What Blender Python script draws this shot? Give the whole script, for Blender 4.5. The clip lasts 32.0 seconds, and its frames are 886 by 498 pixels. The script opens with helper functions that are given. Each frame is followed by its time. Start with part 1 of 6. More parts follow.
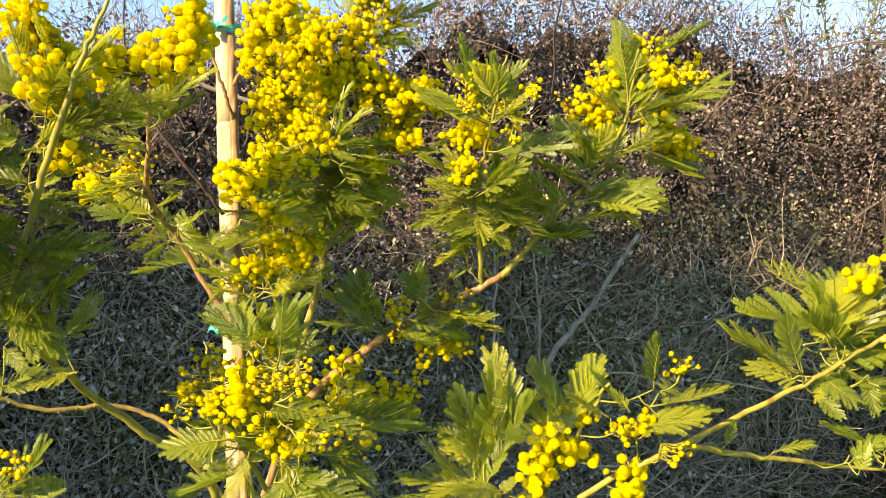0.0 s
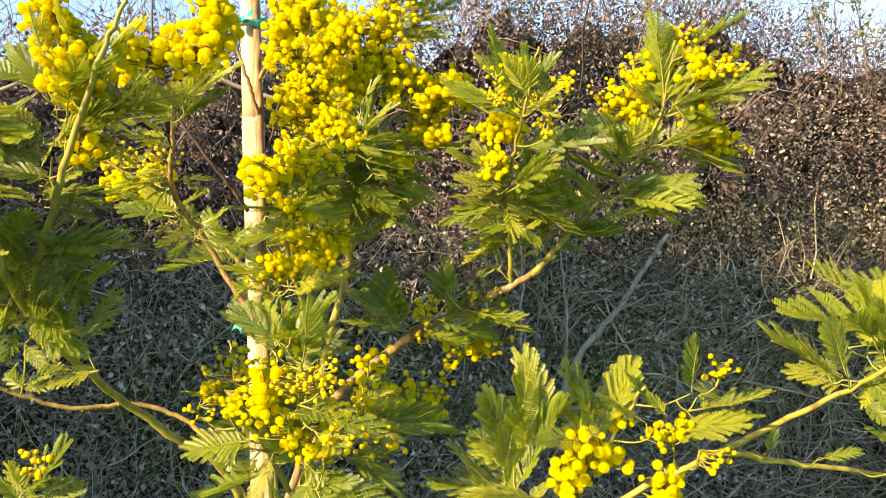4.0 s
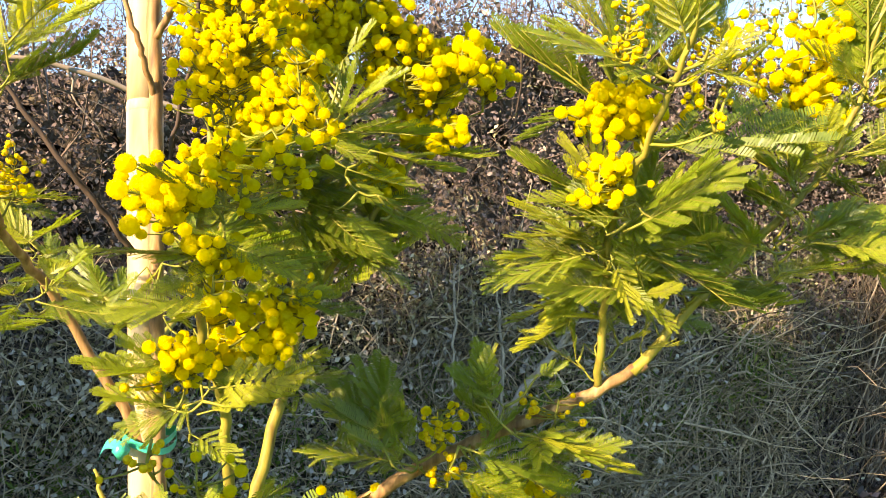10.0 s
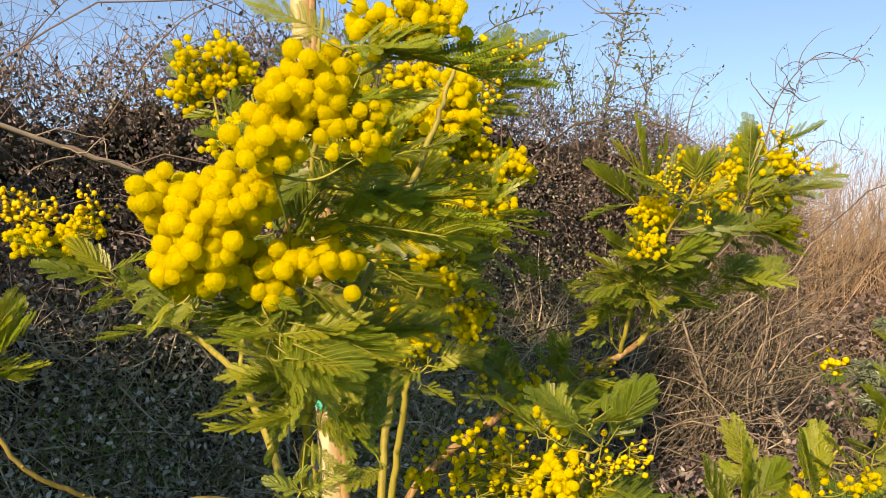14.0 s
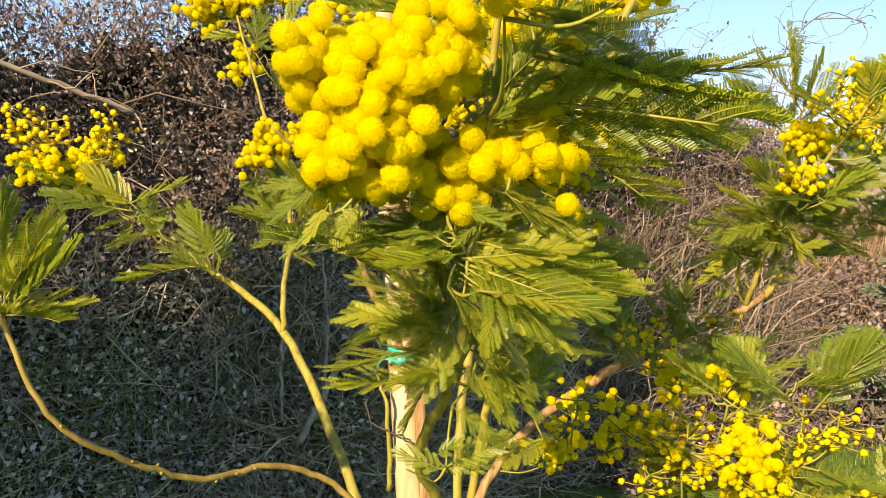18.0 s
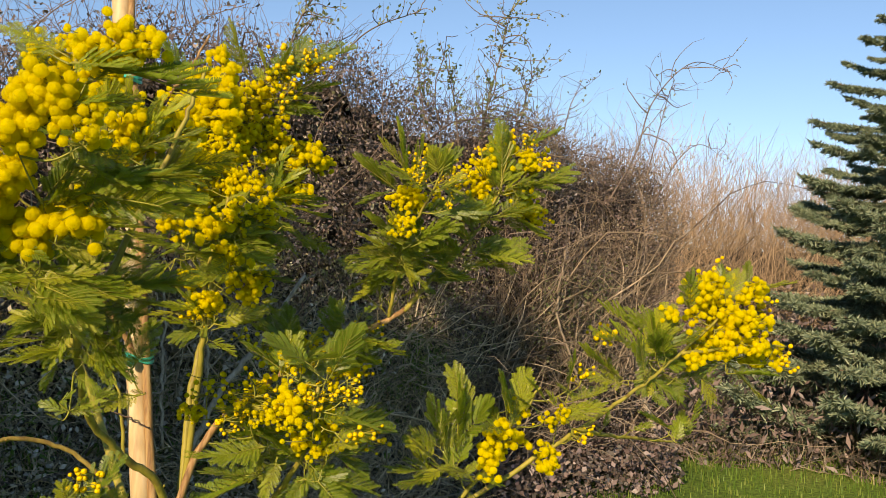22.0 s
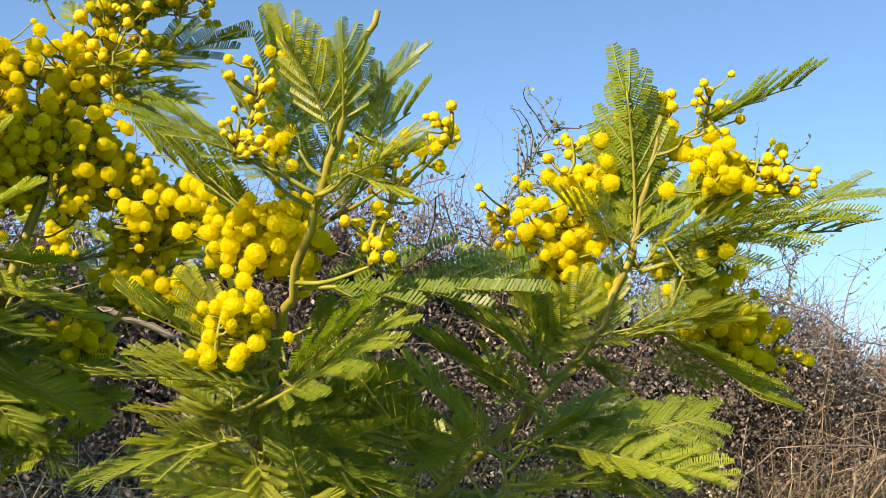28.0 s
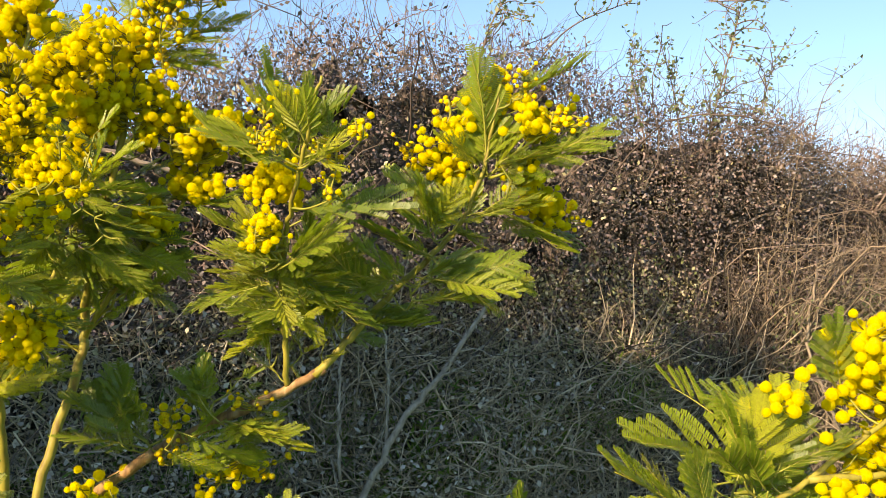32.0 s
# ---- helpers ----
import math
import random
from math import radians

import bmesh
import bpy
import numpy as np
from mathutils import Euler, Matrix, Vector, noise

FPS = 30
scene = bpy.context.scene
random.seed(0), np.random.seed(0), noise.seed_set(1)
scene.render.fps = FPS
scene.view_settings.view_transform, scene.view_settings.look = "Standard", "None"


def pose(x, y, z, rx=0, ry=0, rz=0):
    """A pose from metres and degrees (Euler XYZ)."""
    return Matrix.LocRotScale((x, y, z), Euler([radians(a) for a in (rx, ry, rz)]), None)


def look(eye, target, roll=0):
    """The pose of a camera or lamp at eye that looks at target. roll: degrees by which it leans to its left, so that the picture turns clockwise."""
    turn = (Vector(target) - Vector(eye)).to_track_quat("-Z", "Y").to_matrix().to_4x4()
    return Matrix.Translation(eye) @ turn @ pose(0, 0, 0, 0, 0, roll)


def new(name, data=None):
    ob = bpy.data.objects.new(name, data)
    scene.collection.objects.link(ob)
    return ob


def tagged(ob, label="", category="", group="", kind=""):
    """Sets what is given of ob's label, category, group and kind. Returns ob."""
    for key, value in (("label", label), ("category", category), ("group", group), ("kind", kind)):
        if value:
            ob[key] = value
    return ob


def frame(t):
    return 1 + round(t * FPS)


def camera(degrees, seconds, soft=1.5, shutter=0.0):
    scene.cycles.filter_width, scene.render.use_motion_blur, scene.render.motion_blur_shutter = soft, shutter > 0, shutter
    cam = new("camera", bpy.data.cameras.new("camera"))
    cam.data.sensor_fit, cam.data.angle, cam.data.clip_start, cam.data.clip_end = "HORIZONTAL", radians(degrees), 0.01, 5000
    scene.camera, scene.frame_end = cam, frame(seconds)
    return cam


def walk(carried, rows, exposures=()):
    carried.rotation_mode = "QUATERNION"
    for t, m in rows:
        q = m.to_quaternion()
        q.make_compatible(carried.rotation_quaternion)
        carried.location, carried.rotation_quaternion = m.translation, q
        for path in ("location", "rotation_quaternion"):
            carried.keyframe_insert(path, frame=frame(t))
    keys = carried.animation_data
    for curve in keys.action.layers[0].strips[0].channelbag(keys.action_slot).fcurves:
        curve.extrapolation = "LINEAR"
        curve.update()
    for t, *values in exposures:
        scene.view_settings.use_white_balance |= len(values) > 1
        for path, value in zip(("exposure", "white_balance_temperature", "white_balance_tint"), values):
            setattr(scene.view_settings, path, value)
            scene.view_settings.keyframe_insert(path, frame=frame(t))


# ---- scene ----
cam = camera(53.8, 32.0, soft=0.8)
METRES, EYE, TILT, LEAN, TURN = 2.8, 1.5, -4.0, 0.0, 0.0
ROWS = [
    (0.0, 0.0, 0.0, 0.0, 0.0, 0.0, -0.0),
    (0.5, -0.0002, -0.0, -0.0001, 0.52, 0.06, -0.2),
    (1.0, -0.0003, 0.0, -0.0001, 0.99, 0.09, -0.07),
    (1.5, -0.0004, -0.0001, -0.0001, 1.01, 0.07, -0.03),
    (2.0, -0.0003, -0.0, -0.0001, 1.13, 0.16, -0.13),
    (2.5, -0.0001, -0.0001, -0.0, 1.66, 0.07, -0.03),
    (4.5, -0.001, 0.0176, -0.0013, 1.7, -0.15, -0.2),
    (5.0, 0.0082, 0.0351, -0.0026, 1.83, -1.02, -0.04),
    (5.5, 0.029, 0.0496, 0.0003, 5.65, -1.01, -0.8),
    (6.0, 0.0447, 0.0595, -0.0001, 8.81, -0.91, -1.41),
    (6.5, 0.0455, 0.0708, 0.001, 11.01, -0.93, -1.56),
    (7.0, 0.0325, 0.0866, 0.0042, 10.35, -0.53, -1.3),
    (7.5, 0.017, 0.0992, 0.006, 7.76, 0.11, -1.06),
    (8.0, 0.0055, 0.1073, 0.0056, 4.86, 0.28, -0.98),
    (8.5, 0.0051, 0.1171, 0.0059, 2.69, 0.34, -1.0),
    (9.0, -0.0017, 0.12, 0.0072, 0.9, 0.44, -0.98),
    (9.5, -0.0179, 0.125, 0.0083, -2.39, 1.27, -0.71),
    (10.0, -0.0292, 0.1307, 0.009, -4.45, 1.62, -0.67),
    (10.5, -0.0374, 0.1338, 0.0094, -5.51, 2.14, -0.74),
    (11.0, -0.044, 0.1315, 0.0071, -6.92, 2.8, -0.73),
    (11.5, -0.0512, 0.1095, 0.0067, -8.64, 3.09, -0.8),
    (12.0, -0.0641, 0.0767, 0.0043, -9.65, 3.32, -0.87),
    (12.5, -0.081, 0.0525, 0.0066, -10.7, 3.37, -0.92),
    (13.0, -0.1076, 0.0389, 0.0071, -14.32, 3.17, -0.72),
    (13.5, -0.1308, 0.0293, 0.0075, -18.29, 3.0, -0.41),
    (14.0, -0.1505, 0.0281, 0.0079, -20.23, 3.06, -0.2),
    (14.5, -0.1665, 0.0281, 0.0077, -21.1, 3.06, -0.14),
    (16.5, -0.1678, 0.0589, 0.0016, -22.14, 1.18, -0.9),
    (17.0, -0.1648, 0.0719, -0.0011, -21.9, 0.74, -1.44),
    (17.5, -0.1692, 0.0794, 0.0009, -21.95, 0.37, -1.66),
    (18.0, -0.1692, 0.084, 0.0011, -21.86, 0.35, -1.5),
    (18.5, -0.1711, 0.0852, 0.0005, -22.0, 0.46, -1.63),
    (19.0, -0.1733, 0.0835, 0.0003, -22.04, 0.86, -1.89),
    (19.5, -0.1767, 0.0777, 0.0011, -22.93, 1.44, -1.77),
    (20.0, -0.1818, 0.0663, 0.0029, -23.55, 2.26, -1.02),
    (20.5, -0.1842, 0.0505, -0.0049, -24.62, 3.93, -1.18),
    (21.0, -0.1671, 0.0216, -0.0009, -27.92, 3.19, -0.47),
    (21.5, -0.1437, -0.0165, 0.0011, -29.84, 3.0, -0.75),
    (22.0, -0.1284, -0.041, -0.0008, -26.43, 2.78, -0.82),
    (22.5, -0.1101, -0.0405, -0.002, -22.93, 2.6, -0.08),
    (23.0, -0.0741, -0.0065, -0.0032, -19.98, 2.89, 0.2),
    (23.5, -0.0417, 0.0271, 0.0002, -16.21, 3.66, 0.2),
    (24.0, -0.01, 0.0613, 0.0008, -12.2, 4.69, -0.0),
    (24.5, 0.014, 0.0907, 0.0032, -8.4, 4.94, -0.36),
    (25.0, 0.0231, 0.106, 0.0045, -4.81, 4.92, -0.69),
    (25.5, 0.0254, 0.1141, 0.0047, -2.76, 4.85, -0.89),
    (27.5, 0.017, 0.1689, 0.0051, -6.48, 11.54, -3.35),
    (28.0, 0.0141, 0.1679, 0.008, -9.96, 15.8, -3.84),
    (28.5, 0.015, 0.1664, 0.0104, -12.39, 18.23, -3.72),
    (29.0, 0.0159, 0.1641, 0.0109, -13.94, 19.7, -3.27),
    (29.5, 0.0177, 0.1646, 0.0098, -13.88, 19.69, -3.17),
    (30.0, 0.0235, 0.1684, 0.0068, -13.46, 18.54, -3.07),
    (30.5, 0.0245, 0.1678, 0.0069, -13.35, 15.08, -2.94),
    (31.0, 0.0177, 0.1472, 0.0104, -13.23, 10.02, -2.42),
    (31.5, 0.0163, 0.1117, 0.0106, -11.65, 6.85, -1.78),
    (32.0, 0.0148, 0.0712, 0.009, -9.43, 3.69, -1.33),
]
EXPOSURES = [(0, 1.5, 8200, 26), (4.5, 1.71, 8200, 26), (6, 1.91, 8200, 26), (7, 2.01, 8200, 26), (9, 1.96, 8200, 26), (11, 1.6, 8200, 26), (12, 1.35, 8200, 26), (13, 0.9, 8200, 26), (14.5, 0.7, 8200, 26), (17, 1.1, 8200, 26), (19, 1.1, 8200, 26), (20.5, 0.85, 8000, 23), (21.5, 0.5, 8000, 23), (23.5, 0.7, 8000, 23), (25, 1.45, 8200, 26), (27.5, 1.2, 8000, 23), (28.5, 0.95, 6900, 16), (30, 0.7, 6900, 16), (31, 0.92, 7700, 21), (32, 1.2, 8000, 23)]
walk(cam, [(t, pose(0, 0, EYE, TILT, LEAN, TURN) @ pose(METRES * x, METRES * y, METRES * z, 90 + pitch, roll, yaw)) for t, x, y, z, yaw, pitch, roll in ROWS], EXPOSURES)

# ---- light ----
SUN_FROM, SUN_UP = 48.0, 27.0  # degrees to the left of straight behind the first view; height above the horizon
world = bpy.data.worlds.new("sky")
scene.world = world
world.use_nodes = True
sky = world.node_tree.nodes.new("ShaderNodeTexSky")
sky.sky_type, sky.sun_disc = "NISHITA", False
sky.sun_elevation, sky.sun_rotation = radians(SUN_UP), radians(180 + SUN_FROM)
sky.altitude, sky.air_density, sky.dust_density, sky.ozone_density = 1000, 0.97, 0.08, 3.0
rich = world.node_tree.nodes.new("ShaderNodeHueSaturation")
rich.inputs["Hue"].default_value, rich.inputs["Saturation"].default_value, rich.inputs["Value"].default_value = 0.493, 1.10, 1.04
world.node_tree.links.new(sky.outputs[0], rich.inputs["Color"])
# the lookup direction is lifted, so the horizon takes the colour of higher sky
way, lift = world.node_tree.nodes.new("ShaderNodeTexCoord"), world.node_tree.nodes.new("ShaderNodeMapping")
lift.inputs["Location"].default_value, lift.inputs["Scale"].default_value = (0, 0, 0.08), (1, 1, 0.92)
world.node_tree.links.new(way.outputs["Generated"], lift.inputs[0])
world.node_tree.links.new(lift.outputs[0], sky.inputs[0])
world.node_tree.links.new(rich.outputs[0], world.node_tree.nodes["Background"].inputs[0])
world.node_tree.nodes["Background"].inputs[1].default_value = 0.135
sun_way = Vector((-math.sin(radians(SUN_FROM)) * math.cos(radians(SUN_UP)), -math.cos(radians(SUN_FROM)) * math.cos(radians(SUN_UP)), math.sin(radians(SUN_UP))))
sun = new("sun", bpy.data.lights.new("sun", "SUN"))
sun.data.energy, sun.data.angle, sun.data.color = 5.0, radians(0.55), (1.0, 0.86, 0.64)
sun.matrix_world = look(sun_way * 40, (0, 0, 0))


# ---- materials ----
def material(name, rough=0.6, colour=(0.5, 0.5, 0.5), spec=0.5):
    m = bpy.data.materials.new(name)
    m.use_nodes = True
    n, l = m.node_tree.nodes, m.node_tree.links
    b = n["Principled BSDF"]
    b.inputs["Base Color"].default_value = (*colour, 1)
    b.inputs["Roughness"].default_value = rough
    b.inputs["Specular IOR Level"].default_value = spec
    return m, n, l, b


def ramp(n, l, source, stops, target):
    r = n.new("ShaderNodeValToRGB")
    e = r.color_ramp.elements
    while len(e) < len(stops):
        e.new(0.5)
    for k, (p, c) in zip(e, stops):
        k.position, k.color = p, (*c, 1)
    l.new(source, r.inputs[0])
    if target:
        l.new(r.outputs[0], target)
    return r


def texture(n, l, scale, detail=4, kind="ShaderNodeTexNoise", stretch=None):
    c = n.new("ShaderNodeTexCoord")
    t = n.new(kind)
    t.inputs["Scale"].default_value = scale
    if kind == "ShaderNodeTexNoise":
        t.inputs["Detail"].default_value = detail
    if stretch:
        mp = n.new("ShaderNodeMapping")
        mp.inputs["Scale"].default_value = stretch
        l.new(c.outputs["Object"], mp.inputs[0])
        l.new(mp.outputs[0], t.inputs["Vector"])
    else:
        l.new(c.outputs["Object"], t.inputs["Vector"])
    return t


def mixed(n, l, a, b, fac, mode="MIX"):
    m = n.new("ShaderNodeMix")
    m.data_type, m.blend_type = "RGBA", mode
    for socket, value in ((m.inputs[0], fac), (m.inputs[6], a), (m.inputs[7], b)):
        if isinstance(value, (int, float)):
            socket.default_value = value
        elif isinstance(value, tuple):
            socket.default_value = (*value, 1)
        else:
            l.new(value, socket)
    return m.outputs[2]


def bump(n, l, b, height, strength, distance):
    k = n.new("ShaderNodeBump")
    k.inputs["Strength"].default_value, k.inputs["Distance"].default_value = strength, distance
    l.new(height, k.inputs["Height"])
    l.new(k.outputs[0], b.inputs["Normal"])


def translucent(m, n, l, b, colour, share):
    """Light that passes through a thin leaf or petal."""
    t, s = n.new("ShaderNodeBsdfTranslucent"), n.new("ShaderNodeMixShader")
    s.inputs[0].default_value = share
    l.new(colour, t.inputs[0])
    l.new(b.outputs[0], s.inputs[1])
    l.new(t.outputs[0], s.inputs[2])
    l.new(s.outputs[0], n["Material Output"].inputs[0])


def leaf_material(name, stops, rough, share, spec=0.4, by="object", shift=1.25):
    m, n, l, b = material(name, rough, spec=spec)
    if by == "object":
        src = n.new("ShaderNodeObjectInfo").outputs["Random"]
    else:
        src = n.new("ShaderNodeNewGeometry").outputs["Random Per Island"]
    r = ramp(n, l, src, stops, None)
    t = texture(n, l, 35.0 if by == "object" else 2.0, 3)
    v = ramp(n, l, t.outputs[0], [(0.3, (0.78, 0.78, 0.78)), (0.7, (1.15, 1.15, 1.1))], None)
    c = mixed(n, l, r.outputs[0], v.outputs[0], 1.0, "MULTIPLY")
    l.new(c, b.inputs["Base Color"])
    c2 = mixed(n, l, c, (shift, shift, 0.6), 1.0, "MULTIPLY")
    translucent(m, n, l, b, c2, share)
    return m


M_LEAF = leaf_material("mimosa_leaf", [(0.0, (0.125, 0.195, 0.019)), (0.35, (0.190, 0.270, 0.021)), (0.7, (0.270, 0.340, 0.026)), (1.0, (0.39, 0.405, 0.034))], 0.42, 0.44, 0.5)
M_BRAMBLE = leaf_material("bramble_leaf", [(0.0, (0.070, 0.068, 0.055)), (0.35, (0.130, 0.108, 0.098)), (0.6, (0.185, 0.135, 0.128)), (0.85, (0.24, 0.190, 0.175)), (1.0, (0.34, 0.30, 0.28))], 0.5, 0.15, 0.4, "island", 1.1)
# leaf green lightened to make up for the dim fill in the shade
M_IVY = leaf_material("lightened_shade_leaf", [(0.0, (0.18, 0.175, 0.085)), (0.5, (0.31, 0.295, 0.165)), (0.85, (0.43, 0.400, 0.26)), (1.0, (0.58, 0.53, 0.41))], 0.55, 0.15, 0.35, "island", 1.1)
M_PALELEAF = leaf_material("pale_leaf", [(0.0, (0.30, 0.28, 0.23)), (0.6, (0.44, 0.41, 0.35)), (1.0, (0.62, 0.59, 0.52))], 0.55, 0.15, 0.35, "island", 1.0)
M_SHOOTLEAF = leaf_material("shoot_leaf", [(0.0, (0.09, 0.12, 0.05)), (0.5, (0.17, 0.21, 0.09)), (1.0, (0.30, 0.32, 0.17))], 0.5, 0.3, 0.4, "island", 1.2)
M_DRYLEAF = leaf_material("dry_leaf", [(0.0, (0.09, 0.067, 0.045)), (0.5, (0.18, 0.135, 0.088)), (1.0, (0.33, 0.285, 0.20))], 0.7, 0.15, 0.3, "island", 1.0)
M_NEEDLE = leaf_material("spruce_needle", [(0.0, (0.08, 0.13, 0.080)), (0.5, (0.16, 0.22, 0.14)), (1.0, (0.28, 0.33, 0.21))], 0.5, 0.08, 0.4, "island", 1.0)
M_GRASS = leaf_material("lawn_blade", [(0.0, (0.06, 0.13, 0.020)), (0.5, (0.11, 0.21, 0.03)), (1.0, (0.22, 0.27, 0.06))], 0.55, 0.3, 0.3, "island", 1.2)


def wood_material(name, stops, rough, scale, stretch, depth=0.002, by_island=False, fine=None):
    m, n, l, b = material(name, rough, spec=0.3)
    t = texture(n, l, scale, 6, stretch=stretch)
    r = ramp(n, l, t.outputs[0], stops, None)
    out = r.outputs[0]
    if by_island:
        v = ramp(n, l, n.new("ShaderNodeNewGeometry").outputs["Random Per Island"], [(0, (0.45, 0.45, 0.45)), (1, (1.5, 1.42, 1.32))], None)
        out = mixed(n, l, out, v.outputs[0], 1.0, "MULTIPLY")
    l.new(out, b.inputs["Base Color"])
    bump(n, l, b, t.outputs[0], 0.5, depth)
    return m


M_CANE = wood_material("bamboo", [(0.25, (0.34, 0.235, 0.115)), (0.5, (0.50, 0.385, 0.205)), (0.75, (0.57, 0.475, 0.295))], 0.5, 14, (9, 9, 0.5), 0.0006)
M_BARK_BROWN = wood_material("young_bark", [(0.3, (0.13, 0.072, 0.030)), (0.5, (0.27, 0.160, 0.062)), (0.62, (0.34, 0.225, 0.095)), (0.8, (0.44, 0.33, 0.17))], 0.65, 55, (4, 4, 0.35), 0.0012)
M_BARK_GREEN = wood_material("green_bark", [(0.3, (0.16, 0.115, 0.025)), (0.48, (0.24, 0.22, 0.032)), (0.8, (0.36, 0.30, 0.055))], 0.55, 45, (3, 3, 0.8), 0.0006)
M_BARK_TAN = wood_material("tan_bark", [(0.3, (0.15, 0.095, 0.030)), (0.52, (0.24, 0.18, 0.040)), (0.8, (0.36, 0.28, 0.075))], 0.6, 42, (3, 3, 0.7), 0.0007)
M_TWIG_DARK = wood_material("dead_twig", [(0.3, (0.03, 0.022, 0.018)), (0.7, (0.10, 0.07, 0.05))], 0.75, 60, (2, 2, 1), 0.0005)
M_STALK = wood_material("green_stalk", [(0.3, (0.14, 0.165, 0.020)), (0.7, (0.29, 0.27, 0.040))], 0.5, 60, (2, 2, 1), 0.0003)
M_BRIAR = wood_material("briar_stem", [(0.3, (0.095, 0.072, 0.058)), (0.6, (0.165, 0.135, 0.110)), (0.85, (0.26, 0.228, 0.19))], 0.75, 9, (1, 1, 1), 0.002, True)
# lichen grey, lightened in place of sky light at the hedge's shaded foot
M_GREYTWIG = wood_material("lightened_lichen_twig", [(0.3, (0.32, 0.275, 0.190)), (0.6, (0.47, 0.41, 0.295)), (0.85, (0.62, 0.545, 0.41))], 0.85, 9, (1, 1, 1), 0.002, True)
M_DEADWOOD = wood_material("dead_wood", [(0.3, (0.20, 0.17, 0.12)), (0.55, (0.33, 0.285, 0.21)), (0.8, (0.46, 0.42, 0.33))], 0.9, 28, (2, 2, 0.8), 0.006)
M_STRAW = wood_material("dry_stem", [(0.3, (0.15, 0.125, 0.092)), (0.6, (0.25, 0.216, 0.162)), (0.85, (0.40, 0.362, 0.285))], 0.8, 6, (1, 1, 1), 0.002, True)
M_WILLOW = wood_material("willow_twig", [(0.3, (0.27, 0.20, 0.125)), (0.6, (0.39, 0.30, 0.20)), (0.85, (0.50, 0.42, 0.31))], 0.8, 3, (1, 1, 1), 0.002, True)
M_TRUNK = wood_material("spruce_bark", [(0.3, (0.07, 0.05, 0.035)), (0.7, (0.17, 0.125, 0.09))], 0.9, 12, (3, 3, 0.7), 0.01)

M_BLOSSOM, _n, _l, _b = material("blossom", 0.75, spec=0.15)
_t = texture(_n, _l, 900.0, 3)
_r = ramp(_n, _l, _t.outputs[0], [(0.30, (0.79, 0.645, 0.008)), (0.5, (0.83, 0.71, 0.013)), (0.72, (0.87, 0.77, 0.03))], None)
_v = ramp(_n, _l, _n.new("ShaderNodeObjectInfo").outputs["Random"], [(0, (0.94, 0.92, 0.9)), (1, (1.0, 1.0, 1.0))], None)
_c = mixed(_n, _l, _r.outputs[0], _v.outputs[0], 1.0, "MULTIPLY")
_l.new(_c, _b.inputs["Base Color"])
bump(_n, _l, _b, _t.outputs[0], 0.9, 0.0018)
_b.inputs["Sheen Weight"].default_value, _b.inputs["Sheen Roughness"].default_value, _b.inputs["Sheen Tint"].default_value = 0.5, 0.5, (1.0, 0.88, 0.05, 1)
_b.inputs["Subsurface Weight"].default_value = 0.15
_b.inputs["Subsurface Radius"].default_value = (0.006, 0.0055, 0.001)
_b.inputs["Subsurface Scale"].default_value = 1.0
translucent(M_BLOSSOM, _n, _l, _b, mixed(_n, _l, _c, (1.0, 0.96, 0.10), 0.5), 0.62)

M_BUD, _n, _l, _b = material("bud", 0.6, spec=0.25)
_t = texture(_n, _l, 700.0, 3)
_r = ramp(_n, _l, _t.outputs[0], [(0.30, (0.62, 0.38, 0.006)), (0.5, (0.84, 0.61, 0.008)), (0.75, (0.92, 0.74, 0.015))], None)
_l.new(_r.outputs[0], _b.inputs["Base Color"])
bump(_n, _l, _b, _t.outputs[0], 0.8, 0.0008)
translucent(M_BUD, _n, _l, _b, _r.outputs[0], 0.3)

M_TAPE, _n, _l, _b = material("tape", 0.32, (0.0, 0.42, 0.30), 0.5)
_t = texture(_n, _l, 120.0, 3)
ramp(_n, _l, _t.outputs[0], [(0.3, (0.0, 0.30, 0.22)), (0.7, (0.01, 0.50, 0.36))], _b.inputs["Base Color"])
bump(_n, _l, _b, _t.outputs[0], 0.6, 0.002)

# dark colour that paints the shade deep between the twigs
M_CORE, _n, _l, _b = material("inner_shade", 0.95, spec=0.1)
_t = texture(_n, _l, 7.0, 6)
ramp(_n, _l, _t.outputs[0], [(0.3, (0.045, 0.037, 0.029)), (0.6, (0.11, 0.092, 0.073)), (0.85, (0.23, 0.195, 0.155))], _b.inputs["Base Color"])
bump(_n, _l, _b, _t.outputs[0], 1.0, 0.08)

M_LAWN, _n, _l, _b = material("lawn_soil", 0.9, spec=0.15)
_t, _t2 = texture(_n, _l, 0.8, 5), texture(_n, _l, 30.0, 4)
_r = ramp(_n, _l, _t.outputs[0], [(0.35, (0.075, 0.14, 0.025)), (0.55, (0.12, 0.20, 0.035)), (0.75, (0.17, 0.20, 0.055))], None)
_r2 = ramp(_n, _l, _t2.outputs[0], [(0.3, (0.55, 0.55, 0.5)), (0.7, (1.2, 1.2, 1.1))], None)
_l.new(mixed(_n, _l, _r.outputs[0], _r2.outputs[0], 1.0, "MULTIPLY"), _b.inputs["Base Color"])
bump(_n, _l, _b, _t2.outputs[0], 0.8, 0.03)


# ---- mesh tools ----
rng = np.random.default_rng(11)


